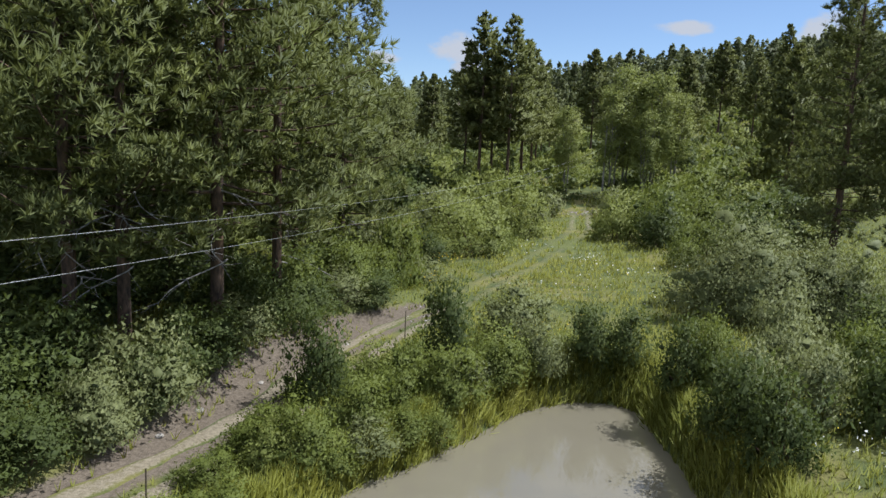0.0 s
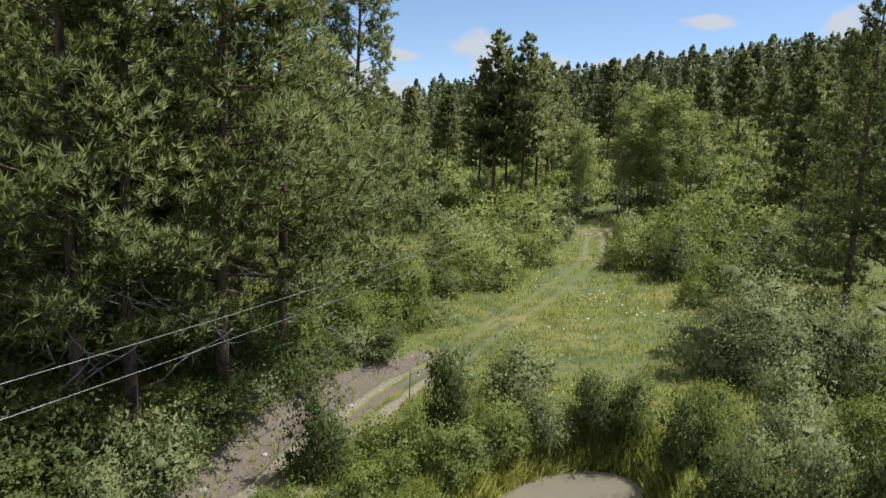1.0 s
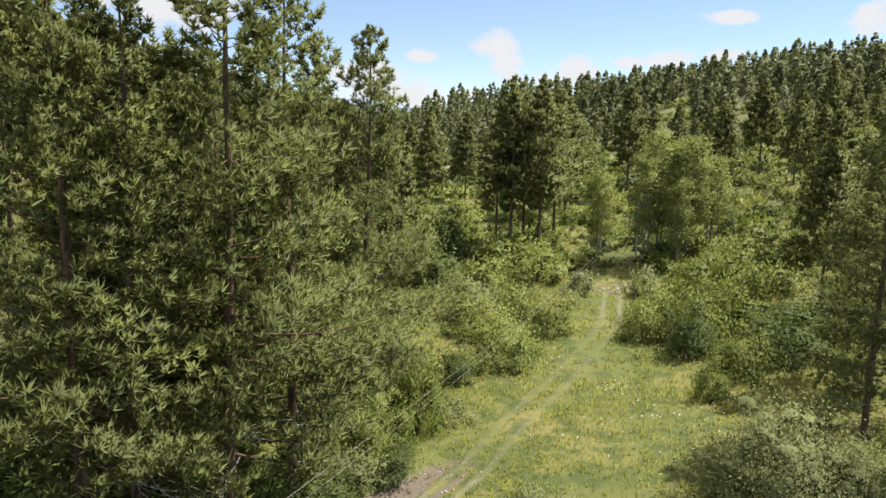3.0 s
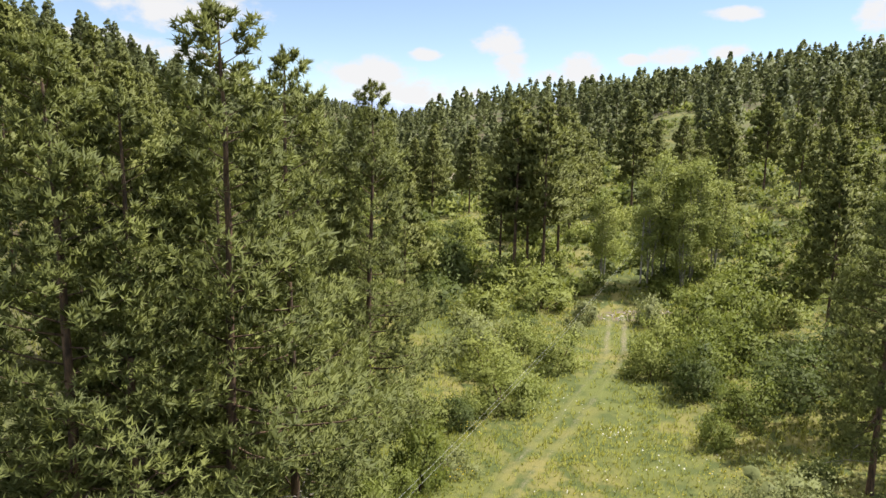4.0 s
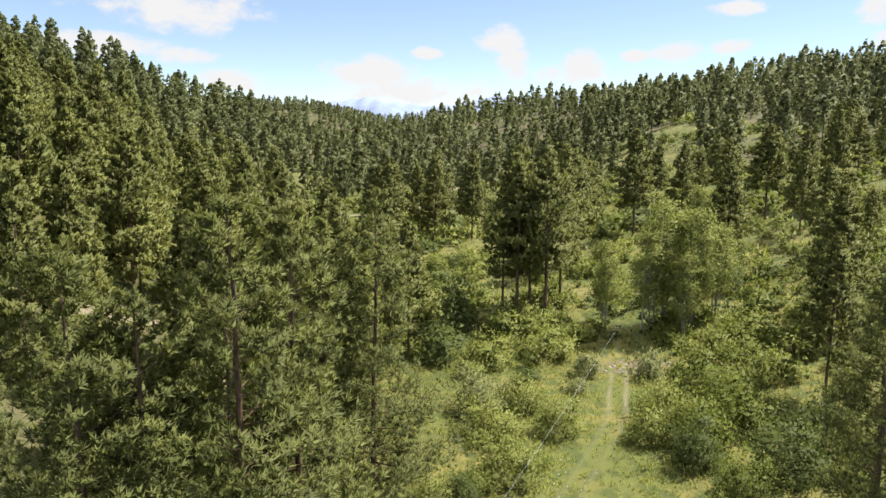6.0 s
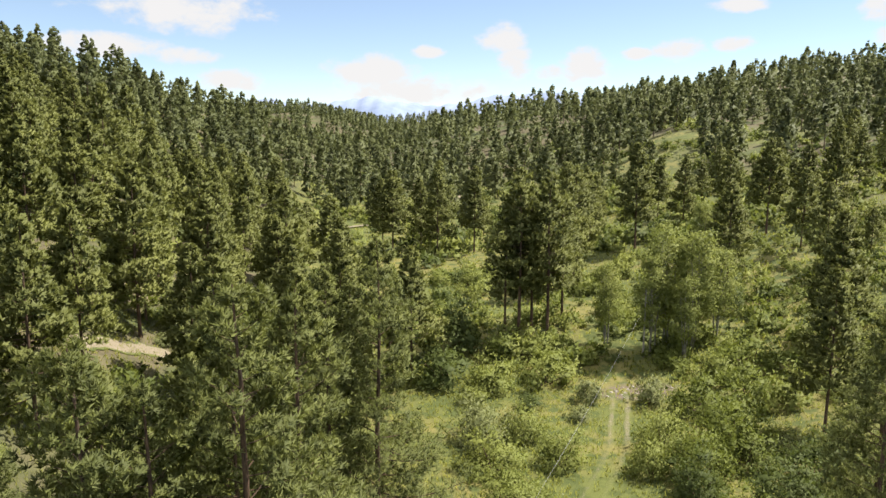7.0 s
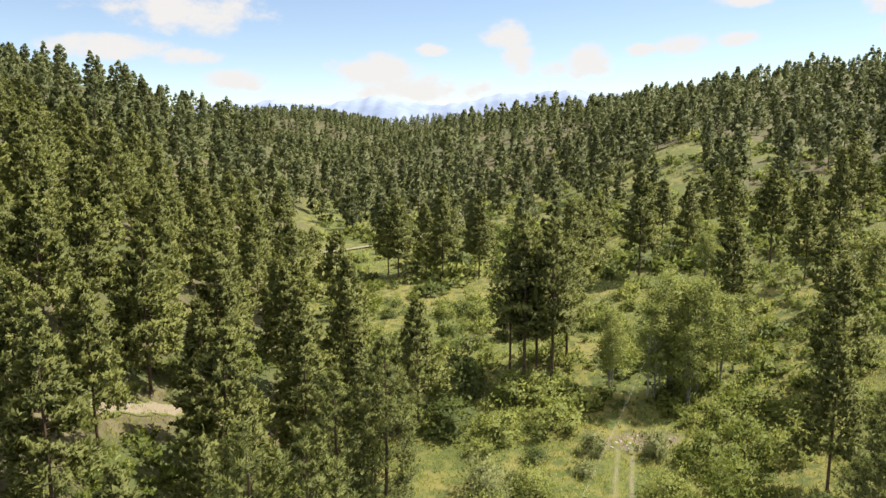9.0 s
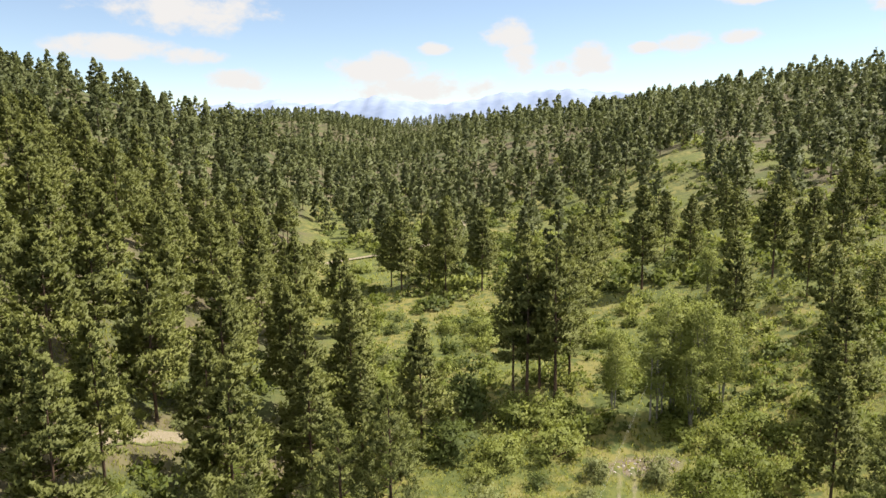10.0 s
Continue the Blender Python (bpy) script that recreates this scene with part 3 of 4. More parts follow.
stand([(-12.0, 21.9, 21.5), (-10.6, 22.6, 20.2), (-8.3, 25.0, 23.3), (-7.0, 28.7, 22.3), (-14.8, 28.5, 15), (-10.5, 34.0, 15.0), (-18, 25.5, 14), (-13.2, 37.2, 18.7)],
      near_kinds[:2], 21.0, "tall ponderosa pine with dark trunk and long needles", "pines above the cutting", 6)
stand([(-6.2, 41.5, 23.3), (-8.9, 41.1, 21.8)], near_kinds[2:], 21.0, "tall ponderosa pine with a full bright crown", "pines above the cutting", 4)
stand([(21.5, 38.5, 19.0), (25.8, 46.4, 17.0), (27.0, 38.5, 21.0)],
      near_kinds, 21.0, "dark ponderosa pine beside the willow thicket", "pines at the meadow edge", 4)
stand([(2.6, 93.4, 17.5), (4.4, 91.4, 22), (6.2, 94.5, 19.5), (8.0, 90.6, 21.5), (10.4, 96, 18.5), (12, 112, 21), (14.4, 118, 20)],
      slender_kinds, 20.0, "slender ponderosa pine with a long bare trunk", "pines in the valley")
stand([(-8.4, 79.7, 16), (-2.9, 150, 18.5), (-10.9, 151.6, 18), (-20.7, 152.5, 18), (-23.5, 156.2, 16), (-15, 157.1, 16), (28.6, 139.4, 20.5), (39.5, 146.7, 15), (35.1, 105, 15.5),
       (48.8, 127.8, 16.5), (39.2, 80.6, 15.5), (57.7, 133.9, 13), (60.2, 128.4, 17), (30.4, 63.2, 15.0), (19.9, 146.8, 17), (16.8, 131, 18), (37.7, 160.9, 14), (72.4, 145.2, 12)],
      mid_kinds, 20.0, "ponderosa pine with bare lower trunk in the valley brush", "pines in the valley")
SLOPE_NEAR = [(-35.1, 69.3, 18), (-31.6, 53.6, 15), (-38.2, 52, 13), (-30.7, 77.2, 18), (-25.2, 84.4, 17), (-22.5, 57.5, 16.5), (-26.5, 62.5, 15), (-18, 66.5, 16), (-14.2, 73.5, 14.5), (-42.1, 63.7, 17),
              (-45.5, 57, 15), (-33.2, 47.5, 15), (-29.6, 44.5, 15), (-37.1, 74.6, 16), (-43.2, 73.1, 16), (-33.8, 87.6, 17), (-28.6, 92.7, 15), (-21.7, 78.8, 17), (-18.1, 86.7, 16), (-50, 68, 15)]
SLOPE_FAR = [(-56, 85.8, 14.5), (-52.3, 92.1, 15), (-46.3, 96.1, 16), (-41.6, 87, 14), (-52, 111, 16.5), (-55.6, 129.8, 15), (-48, 138, 17.5), (-59.6, 197.2, 16.5), (-62, 176.4, 16), (-40.4, 118.1, 17), (-32.3, 112.1, 18.5),
             (-27, 120.8, 16), (-22.1, 106.9, 14.5), (-36, 103, 15), (-47, 121, 15), (-62, 104, 14), (-61, 77, 14), (-55, 75, 14), (-39, 128, 15), (-31, 101, 14), (-45, 109, 16)]
stand(SLOPE_NEAR, mid_kinds, 20.0, "ponderosa pine on the wooded slope", "pines on the slope")
stand(SLOPE_FAR, slope_kinds, 18.0, "ponderosa pine on the wooded slope", "pines on the slope")


def left_foot(y):
    return -11 - 0.28 * np.maximum(y - 55, 0)


def right_foot(y):
    return 32 - 0.13 * np.maximum(y - 80, 0)


def wooded(x, y):
    """How thick the forest stands, from 0 on the open valley floor to 1."""
    left = ramp(-2, 14, left_foot(y) - x)
    r = x - right_foot(y)
    right = 0.16 * ramp(4, 40, r) + 0.20 * ramp(55, 110, r) + 0.64 * ramp(100, 180, r + 0.2 * y)
    floor = 0.22 * ramp(140, 230, y) + 0.78 * ramp(240, 330, y)
    w = np.maximum(np.maximum(left, right), floor)
    w = w * (1 - gap(x, y, 66, 258, 15, 12)) * (1 - 0.85 * gap(x, y, 92, 238, 18, 11)) * (1 - 0.8 * gap(x, y, 60, 150, 16, 14))
    w = w * (1 - 0.97 * gap(x, y, -42, 190, 14, 22)) * (1 - 0.93 * gap(x, y, 8, 235, 10, 40)) * (1 - 0.8 * gap(x, y, -29, 61, 3.5, 5)) * (1 - 0.97 * gap(x, y, -33, 166, 9, 24)) * (1 - 0.9 * gap(x, y, -11, 222, 6, 22))
    w = w * (1 - np.exp(-((x - 0.262 * y) / (0.04 * y)) ** 4) * ramp(165, 190, y) * (1 - ramp(262, 280, y)))
    return w * (0.72 + 0.4 * waves(x, y, 60, 21))


def in_view(x, y):
    return (y > 25) & (-0.86 * y - 10 < x) & (x < 0.56 * y + 14)


count = 0
cx, cy = rng.uniform(-130, 95, 9000), 28 + 150 * rng.uniform(size=9000) ** 0.8
fits = in_view(cx, cy) & (rng.uniform(size=9000) < wooded(cx, cy)) & ~((cx > -19) & (cy < 58))
order = np.argsort(cy[fits])
for x, y in zip(cx[fits][order], cy[fits][order]):
    if count < 215 and free(x, y, 10.4 * rng.uniform(0.65, 1.35)):
        kinds = slope_kinds if count < 95 else small_kinds
        tall = rng.uniform(8, 14.5) if x > 20 or y < 80 else rng.uniform(9.5, 18.5)
        pine("ponderosa pine on the wooded slope", kinds[count % len(kinds)], at_ground(x, y, rng.uniform(0, 6.28), tall / 18 * rng.uniform(0.9, 1.08), rng.uniform(0.84, 1.04)), "pines on the slope")
        count += 1
        y_last = y


def build_far_woods():
    """The woods farther off, past counting."""
    kinds = [pine_meshes(s, 16.0, 4.1, 0.16, 30, 8.0, 3, 1.3, 1.6, sides=3, rings=4, joints=2) for s in (41, 42, 43, 44, 45)]
    kinds = [((w[0][:12], w[1][:18]), g) for w, g in kinds]
    thin = [pine_meshes(s, 16.0, 4.1, 0.05, 17, 2.8, 3, 1.9, 2.6, sides=3, rings=4, joints=2)[1] for s in (46, 47, 48, 49, 50)]
    wood, green = Soup(), Soup()
    made = 0
    n = 90000
    cy = 60 + 640 * rng.uniform(size=n) ** 1.1
    cx = rng.uniform(-0.86 * cy - 40, 0.58 * cy + 40)
    fits = (rng.uniform(size=n) < wooded(cx, cy)) & ((cy > y_last) | (cx < -130) | (cx > 95))
    cx, cy = cx[fits], cy[fits]
    for x, y, z in zip(cx, cy, height(cx, cy)):
        if made >= 2600 or not free(x, y, (8.6 + min(y, 800) * 0.003) * rng.uniform(0.6, 1.4)):
            continue
        (wv, wf), (gv, gf, gm) = kinds[made % 5]
        if y > 340:
            gv, gf, gm = thin[made % 5]
        s, a = rng.uniform(0.55, 0.92) + 0.3 * rng.uniform() ** 3, rng.uniform(0, 6.28)
        turn = np.array([[math.cos(a), -math.sin(a), 0], [math.sin(a), math.cos(a), 0], [0, 0, 1]])
        base = np.array([x, y, z - 0.2])
        if y < 420:
            wood.add(wv @ turn.T * s + base, wf)
        green.add(gv @ turn.T * s + base, gf, gm @ turn.T)
        made += 1
    # the closing ridge
    cy = rng.uniform(560, 1150, 14000)
    cx = rng.uniform(-0.50, 0.32, 14000) * cy
    last = 0
    for x, y, z in zip(cx, cy, height(cx, cy)):
        if last < 2300 and free(x, y, 8 * rng.uniform(0.6, 1.4)):
            gv, gf, gm = thin[last % 5]
            k = rng.uniform(0.65, 1.0)
            green.add(gv * k + [x, y, z - 1.2], gf, gm)
            last += 1
    e = tagged(new("distant_woods"), "dense ponderosa pine forest covering the far hillsides", "forest", kind="stuff")
    part("trunks", mesh_of("trunks", *wood.arrays(), BARK), e)
    part("crowns", leafy("crowns", green.leafage(), HAZY_FAR_NEEDLES), e)


build_far_woods()


# ---- mountains at the valley's end ----
def build_mountains():
    m, t, bsdf = nodes_of("haze_blue_mountains")
    # the blue of distance haze is put into the slopes' base colour
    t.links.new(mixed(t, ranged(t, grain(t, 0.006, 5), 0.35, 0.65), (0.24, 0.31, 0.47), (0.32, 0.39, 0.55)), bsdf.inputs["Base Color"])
    bsdf.inputs["Roughness"].default_value = 1.0
    gx, gy = np.linspace(-2600, 1100, 170), np.linspace(0, 1, 9)
    X, V = np.meshgrid(gx, gy)
    crest = np.interp(X, (-2400, -2140, -1920, -1700, -1500, -1300, -1075, -840, -610, -420, -196, -45, 65, 250, 435, 580, 1100), (235, 240, 248, 251, 276, 233, 245, 286, 250, 225, 238, 280, 292, 296, 308, 298, 250))
    crest = crest + 5 * np.sin(X / 17) + 4 * np.sin(X / 41 + 1)
    Y = 4150 + 620 * V + 30 * np.sin(X / 90)
    Z = crest * ramp(0, 1, V) ** 0.8 + 14 * np.sin(X / 60) * np.sin(V * 3.14)
    i, j = np.meshgrid(np.arange(169), np.arange(8))
    q = (j * 170 + i).ravel()
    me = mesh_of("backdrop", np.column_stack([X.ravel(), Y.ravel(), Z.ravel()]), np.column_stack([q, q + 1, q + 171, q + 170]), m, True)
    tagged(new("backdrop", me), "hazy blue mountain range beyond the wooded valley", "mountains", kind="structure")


build_mountains()


# ---- broad-leaved trees, bushes and grass ----
def aspen_kind(*args):
    w, g = aspen_meshes(*args)
    return mesh_of("stem", *w, PALE_BARK, True), leafy("foliage", g, LEAF_YELLOW)


aspens = [aspen_kind(s, 13.0, 2.35, 84, 7600, 0.15) for s in (51, 52, 53)]
for k, (x, y, tall) in enumerate([(15.2, 88.5, 10.5), (20.0, 84.5, 12.5), (22.0, 86.5, 15), (25.2, 86.0, 14.5), (28.2, 87.5, 11), (23.2, 82.6, 10), (37.7, 126.9, 9)]):
    shrub("aspen_tree", "slender yellow-green aspen with several pale stems", aspens[k % 3], at_ground(x, y, rng.uniform(0, 6.28), tall / 13), "aspens by the track", "tree")

LEAVES = (LEAF_BRIGHT, LEAF_DARK, LEAF_GREY, LEAF_YELLOW)
WORDS = ("bright green willow bush with upright stems", "dark green oak bush with dense leaves", "silvery grey-green willow bush with fine leaves", "yellow-green willow bush with feathery shoots")
near_shrubs = [[shrub_kind(m, 60 + 7 * i + j, 1.5, 2.6, 50, 4000, 0.098, up=u, core=0.33, fine=False, single=True) for j in range(2)] for i, (m, u) in enumerate(zip(LEAVES, (0.8, 0.3, 0.9, 1.0)))]
middle_shrubs = [[shrub_kind(m, 150 + 7 * i + j, 2.0, 2.8, 40, 2900, 0.122, stems=5, up=u, core=0.36, fine=False, single=True) for j in range(2)] for i, (m, u) in enumerate(zip(LEAVES, (1.0, 0.4, 1.1, 1.2)))]
mid_shrubs = [[shrub_kind(m, 90 + 7 * i + j, 2.2, 3.0, 30, 1400, 0.175, stems=3, up=u, core=0.45, fine=False, single=True) for j in range(2)] for i, (m, u) in enumerate(zip(LEAVES, (1.0, 0.4, 1.1, 1.2)))]
big_willow = shrub_kind(LEAF_GREY, 120, 4.0, 5.2, 120, 21000, 0.105, single=True, stems=16, up=0.9, core=0.28)
bushes = []


def bush(x, y, rx, tall, tone, near=True):
    """A bush by its foot, half width and height; tone picks its leaves."""
    kinds, full, high = (near_shrubs, 1.5, 2.6) if near else (middle_shrubs, 2.0, 2.8) if y < 68 else (mid_shrubs, 2.2, 3.0)
    kind_of = kinds[tone][len(bushes) % 2]
    shrub("bush", WORDS[tone], kind_of, at_ground(x, y, rng.uniform(0, 6.28), rx / full, (tall / high) / (rx / full), 0.1), "bushes on the valley floor")
    bushes.append((x, y, rx))


# round the pond
for row in [(-4.0, 21.9, 1.0, 3.0, 1), (0.1, 25.4, 1.0, 3.3, 1), (3.0, 28.4, 1.45, 2.6, 2), (5.6, 25.8, 0.87, 2.3, 1), (6.9, 25.6, 0.85, 2.2, 1), (3.6, 24.9, 0.84, 1.9, 2), (8.1, 22.6, 0.9, 2.5, 1), (8.2, 18.8, 1.15, 2.6, 1),
            (8.6, 16.9, 1.04, 2.5, 1), (8.9, 22.4, 0.8, 2.4, 0), (9.2, 20.2, 0.85, 2.4, 2), (10.8, 19.8, 1.2, 2.6, 2), (12.4, 18.8, 1.1, 3.0, 1), (11.4, 22.4, 1.1, 2.4, 2), (12.4, 24.8, 1.2, 2.9, 2)]:
    bush(*row)
for row in [(-1.6, 20.6, 0.93, 1.8, 0), (0.1, 22.0, 1.15, 1.9, 0), (1.7, 23.5, 1.05, 1.8, 0), (-2.4, 19.3, 0.98, 1.9, 0), (-3.6, 17.4, 0.98, 1.7, 0), (-4.6, 17.4, 0.77, 1.2, 0), (-1.2, 22.8, 0.85, 1.9, 0), (1.9, 24.4, 1.0, 1.6, 3), (4.7, 26.4, 0.65, 1.0, 3),
            (-2.4, 23.6, 0.9, 1.4, 3), (4.2, 27.2, 0.6, 0.8, 3), (10.4, 26.6, 0.9, 1.4, 0), (18.1, 29.6, 1.4, 3.0, 3), (16.8, 25.4, 1.5, 2.4, 1), (19.8, 32.6, 1.4, 3.2, 3), (15.0, 20.8, 1.4, 2.4, 1), (14.2, 22.8, 1.3, 2.4, 0)]:
    bush(*row)
for k in range(9):
    u = k / 8
    bush(-2.9 + 6.2 * u + rng.normal() * 0.15, 17.5 + 8.0 * u + rng.normal() * 0.15, rng.uniform(0.6, 0.9), rng.uniform(0.8, 1.3), (0, 2, 0, 0, 0, 2, 0, 0, 0)[k])
for row in [(-5.2, 17.8, 0.8, 1.0, 0), (-4.9, 19.1, 0.8, 1.1, 0), (-4.3, 21.6, 0.7, 0.9, 0), (-5.8, 16.2, 0.7, 0.9, 0), (-4.4, 17.2, 0.8, 1.2, 3), (-3.4, 22.4, 0.9, 1.2, 0), (-5.0, 14.6, 0.9, 1.0, 0), (-6.4, 14.4, 0.6, 0.7, 3)]:
    bush(*row)
# under the pines: mostly dark leaves, the pines' shade put into leaf colour
for k in range(13):
    y = 12.5 + 1.75 * k
    bush(float(track_x(y)) - float(np.interp(y, (12, 16, 22, 28, 33), (1.9, 2.4, 3.2, 3.6, 3.1))) - rng.uniform(0, 0.6), y, rng.uniform(1.0, 1.5), rng.uniform(1.5, 2.4), (1, 1, 1, 2)[k % 4])
for row in [(-2.9, 39.2, 1.5, 4.4, 0), (-4.8, 33.4, 1.4, 2.9, 0), (-3.9, 35.8, 1.3, 2.6, 0), (-6.7, 29.8, 1.6, 2.6, 0), (-8.4, 28.0, 1.6, 3.0, 1), (-8.6, 19.6, 1.4, 2.5, 2), (-9.2, 17.6, 1.1, 1.8, 2), (-10.8, 18.8, 1.6, 2.6, 1),
            (-11.0, 16.0, 1.3, 2.0, 1), (-12.6, 17.4, 1.7, 2.8, 1), (-13.6, 20.0, 1.6, 2.2, 1), (-7.2, 32.6, 1.5, 2.4, 1), (-13.2, 25.4, 1.9, 2.6, 1), (-16.4, 24.0, 2.0, 2.8, 1), (-11.6, 28.6, 1.8, 2.6, 1), (-15.8, 31.0, 2.2, 3.0, 1), (-12.6, 33.2, 2.0, 2.8, 1), (-18.6, 29.6, 2.2, 2.8, 1), (-14.4, 37.0, 2.0, 2.6, 1), (-6.2, 36.5, 1.6, 2.8, 1), (-9.5, 30.5, 1.4, 2.0, 1)]:
    bush(*row)
shrub("willow", "large silvery grey-green willow with a rounded crown", big_willow, at_ground(14.4, 31.6, 0.6, 0.85, 1.0), "willows by the meadow")
shrub("willow", "large silvery grey-green willow with a rounded crown", big_willow, at_ground(17.2, 30.0, 2.6, 0.58, 1.2), "willows by the meadow")
bushes += [(14.4, 31.6, 4), (17.2, 30.0, 3)]
# along the track and over the meadow's edges
for row in [(2.2, 51.8, 2.6, 3.2, 3), (0.2, 64.5, 3.2, 4.0, 2), (7.0, 59.4, 2.1, 3.3, 3), (-1.0, 48.4, 1.5, 2.3, 1), (-4.4, 80.0, 4.0, 4.4, 1), (6.4, 85.5, 3.0, 3.5, 3), (16.3, 53.4, 2.3, 4.0, 1), (14.0, 57.6, 2.0, 3.2, 3),
            (15.3, 44.4, 1.2, 2.3, 0), (11.0, 73.2, 1.6, 2.8, 2), (16.9, 72.0, 1.7, 3.4, 2), (22.0, 58.5, 2.8, 3.4, 0), (29.5, 78.5, 4.0, 3.6, 0), (26.2, 77.0, 3.0, 3.2, 3)]:
    bush(*row, near=False)
for row in [(22.7, 51.5, 3.0, 3.8, 1), (26.9, 55, 3.2, 4.2, 1), (-6.8, 46.4, 1.6, 2.4, 0), (-3.2, 47.9, 1.8, 2.5, 3), (-5.6, 52, 1.8, 2.3, 2), (0.8, 77, 3.0, 3.6, 3), (6.9, 78.5, 3.2, 3.8, 3), (-3.6, 88, 3.3, 5.5, 1), (2.4, 86.5, 2.6, 3.4, 0),
            (21.6, 69.5, 3.2, 4.4, 0), (26.3, 71, 2.7, 4.2, 0), (29.6, 69.8, 2.7, 3.6, 3), (1.0, 58.6, 2.8, 3.2, 3), (4.0, 64.4, 2.3, 3.2, 3), (16.2, 62.8, 2.3, 3.4, 3), (17.8, 57, 2.6, 4.2, 0), (22.3, 63, 3.0, 4.4, 0), (32.5, 95.5, 2.4, 4.4, 1), (18.6, 48.5, 2.2, 3.0, 0)]:
    bush(*row, near=False)


def meadow(x, y):
    """True on the open grass beside the track."""
    return track_x(y) - 1.8 < x < np.interp(y, (10, 27, 33, 42, 50, 58, 66, 76, 79), (11.8, 9.5, 10.6, 13.4, 13.6, 13.4, 14.9, 18, 14))


def scrub(x, y):
    """True where bushes may stand."""
    return left_foot(y) - 4 < x < right_foot(y) + 45 and in_view(x, y) and not (y < 80 and meadow(x, y)) and pond(x, y) > 0.5


for k in range(400):
    y, x = rng.uniform(38, 80), rng.uniform(-50, -13)
    rx = rng.uniform(0.9, 1.8)
    if len(bushes) < 190 and x < left_foot(y) - 2 and in_view(x, y) and all((x - p) ** 2 + (y - q) ** 2 > (0.8 * (rx + r)) ** 2 for p, q, r in bushes):
        bush(x, y, rx, rx * rng.uniform(0.8, 1.3), int(rng.choice(4, p=(0.4, 0.2, 0.1, 0.3))), False)
tries = 0
while len(bushes) < 298 and tries < 40000:
    tries += 1
    y = 38 + 92 * rng.uniform() ** 1.1
    x = rng.uniform(-22, 60)
    rx = rng.uniform(0.8, 1.95)
    if scrub(x, y) and all((x - p) ** 2 + (y - q) ** 2 > (0.70 * (rx + r)) ** 2 for p, q, r in bushes):
        tone = int(rng.choice(4, p=(0.36, 0.14, 0.12, 0.38) if x > 12 else (0.22, 0.16, 0.20, 0.42)))
        bush(x, y, rx, rx * rng.uniform(0.9, 1.5), tone, False)


def build_far_scrub():
    """The brush farther up the valley and between the pines on the slopes."""
    e = tagged(new("valley_brush"), "low green brush filling the valley and hillside gaps", "brush", kind="stuff")
    for tone, (material, share) in enumerate(((LEAF_BRIGHT, 1.0), (LEAF_YELLOW, 0.8), (LEAF_DARK, 0.45))):
        close = [shrub_meshes(130 + s + 5 * tone, 1.9, 1.9, 12, 120, 0.34, stems=1, up=0.9, core=0.5, fine=False, single=True)[1] for s in range(3)]
        far = [shrub_meshes(160 + s + 5 * tone, 2.9, 2.2, 11, 66, 0.6, stems=1, up=0.9, core=0.7, fine=False, single=True)[1] for s in range(3)]
        n = 14000
        cy = 44 + 300 * rng.uniform(size=n) ** 1.6
        cx = rng.uniform(-0.75 * cy - 10, 0.56 * cy + 10)
        edge = cx - left_foot(cy)
        keep = np.where((edge > 0) & (cx < right_foot(cy) + 80), 1.0, np.where(cy < 200, 0.5, 0.2))
        fits = (rng.uniform(size=n) < keep) & ~((cy < 78) & (edge > -6) & (cx < 60)) & ~((cx > 10) & (cx < 19) & (cy < 83)) & (np.abs(cx - np.interp(cy, ROAD_Y, ROAD_X)) > 4.5)
        fits &= (np.hypot((cx - 64) / 13, (cy - 256) / 11) > 1) & (np.hypot((cx + 42) / 11, (cy - 186) / 14) > 1)
        cx, cy = cx[fits], cy[fits]
        green = Soup()
        for k, (x, y, z) in enumerate(list(zip(cx, cy, height(cx, cy)))[:int(800 * share)]):
            v, f, m = (close if y < 135 else far)[k % 3]
            s, a = rng.uniform(0.5, 1.25), rng.uniform(0, 6.28)
            turn = np.array([[math.cos(a), -math.sin(a), 0], [math.sin(a), math.cos(a), 0], [0, 0, 1]])
            green.add(v @ turn.T * s + [x, y, z - 0.1], f, m @ turn.T)
        part("foliage", leafy("foliage", green.leafage(), material), e)


build_far_scrub()


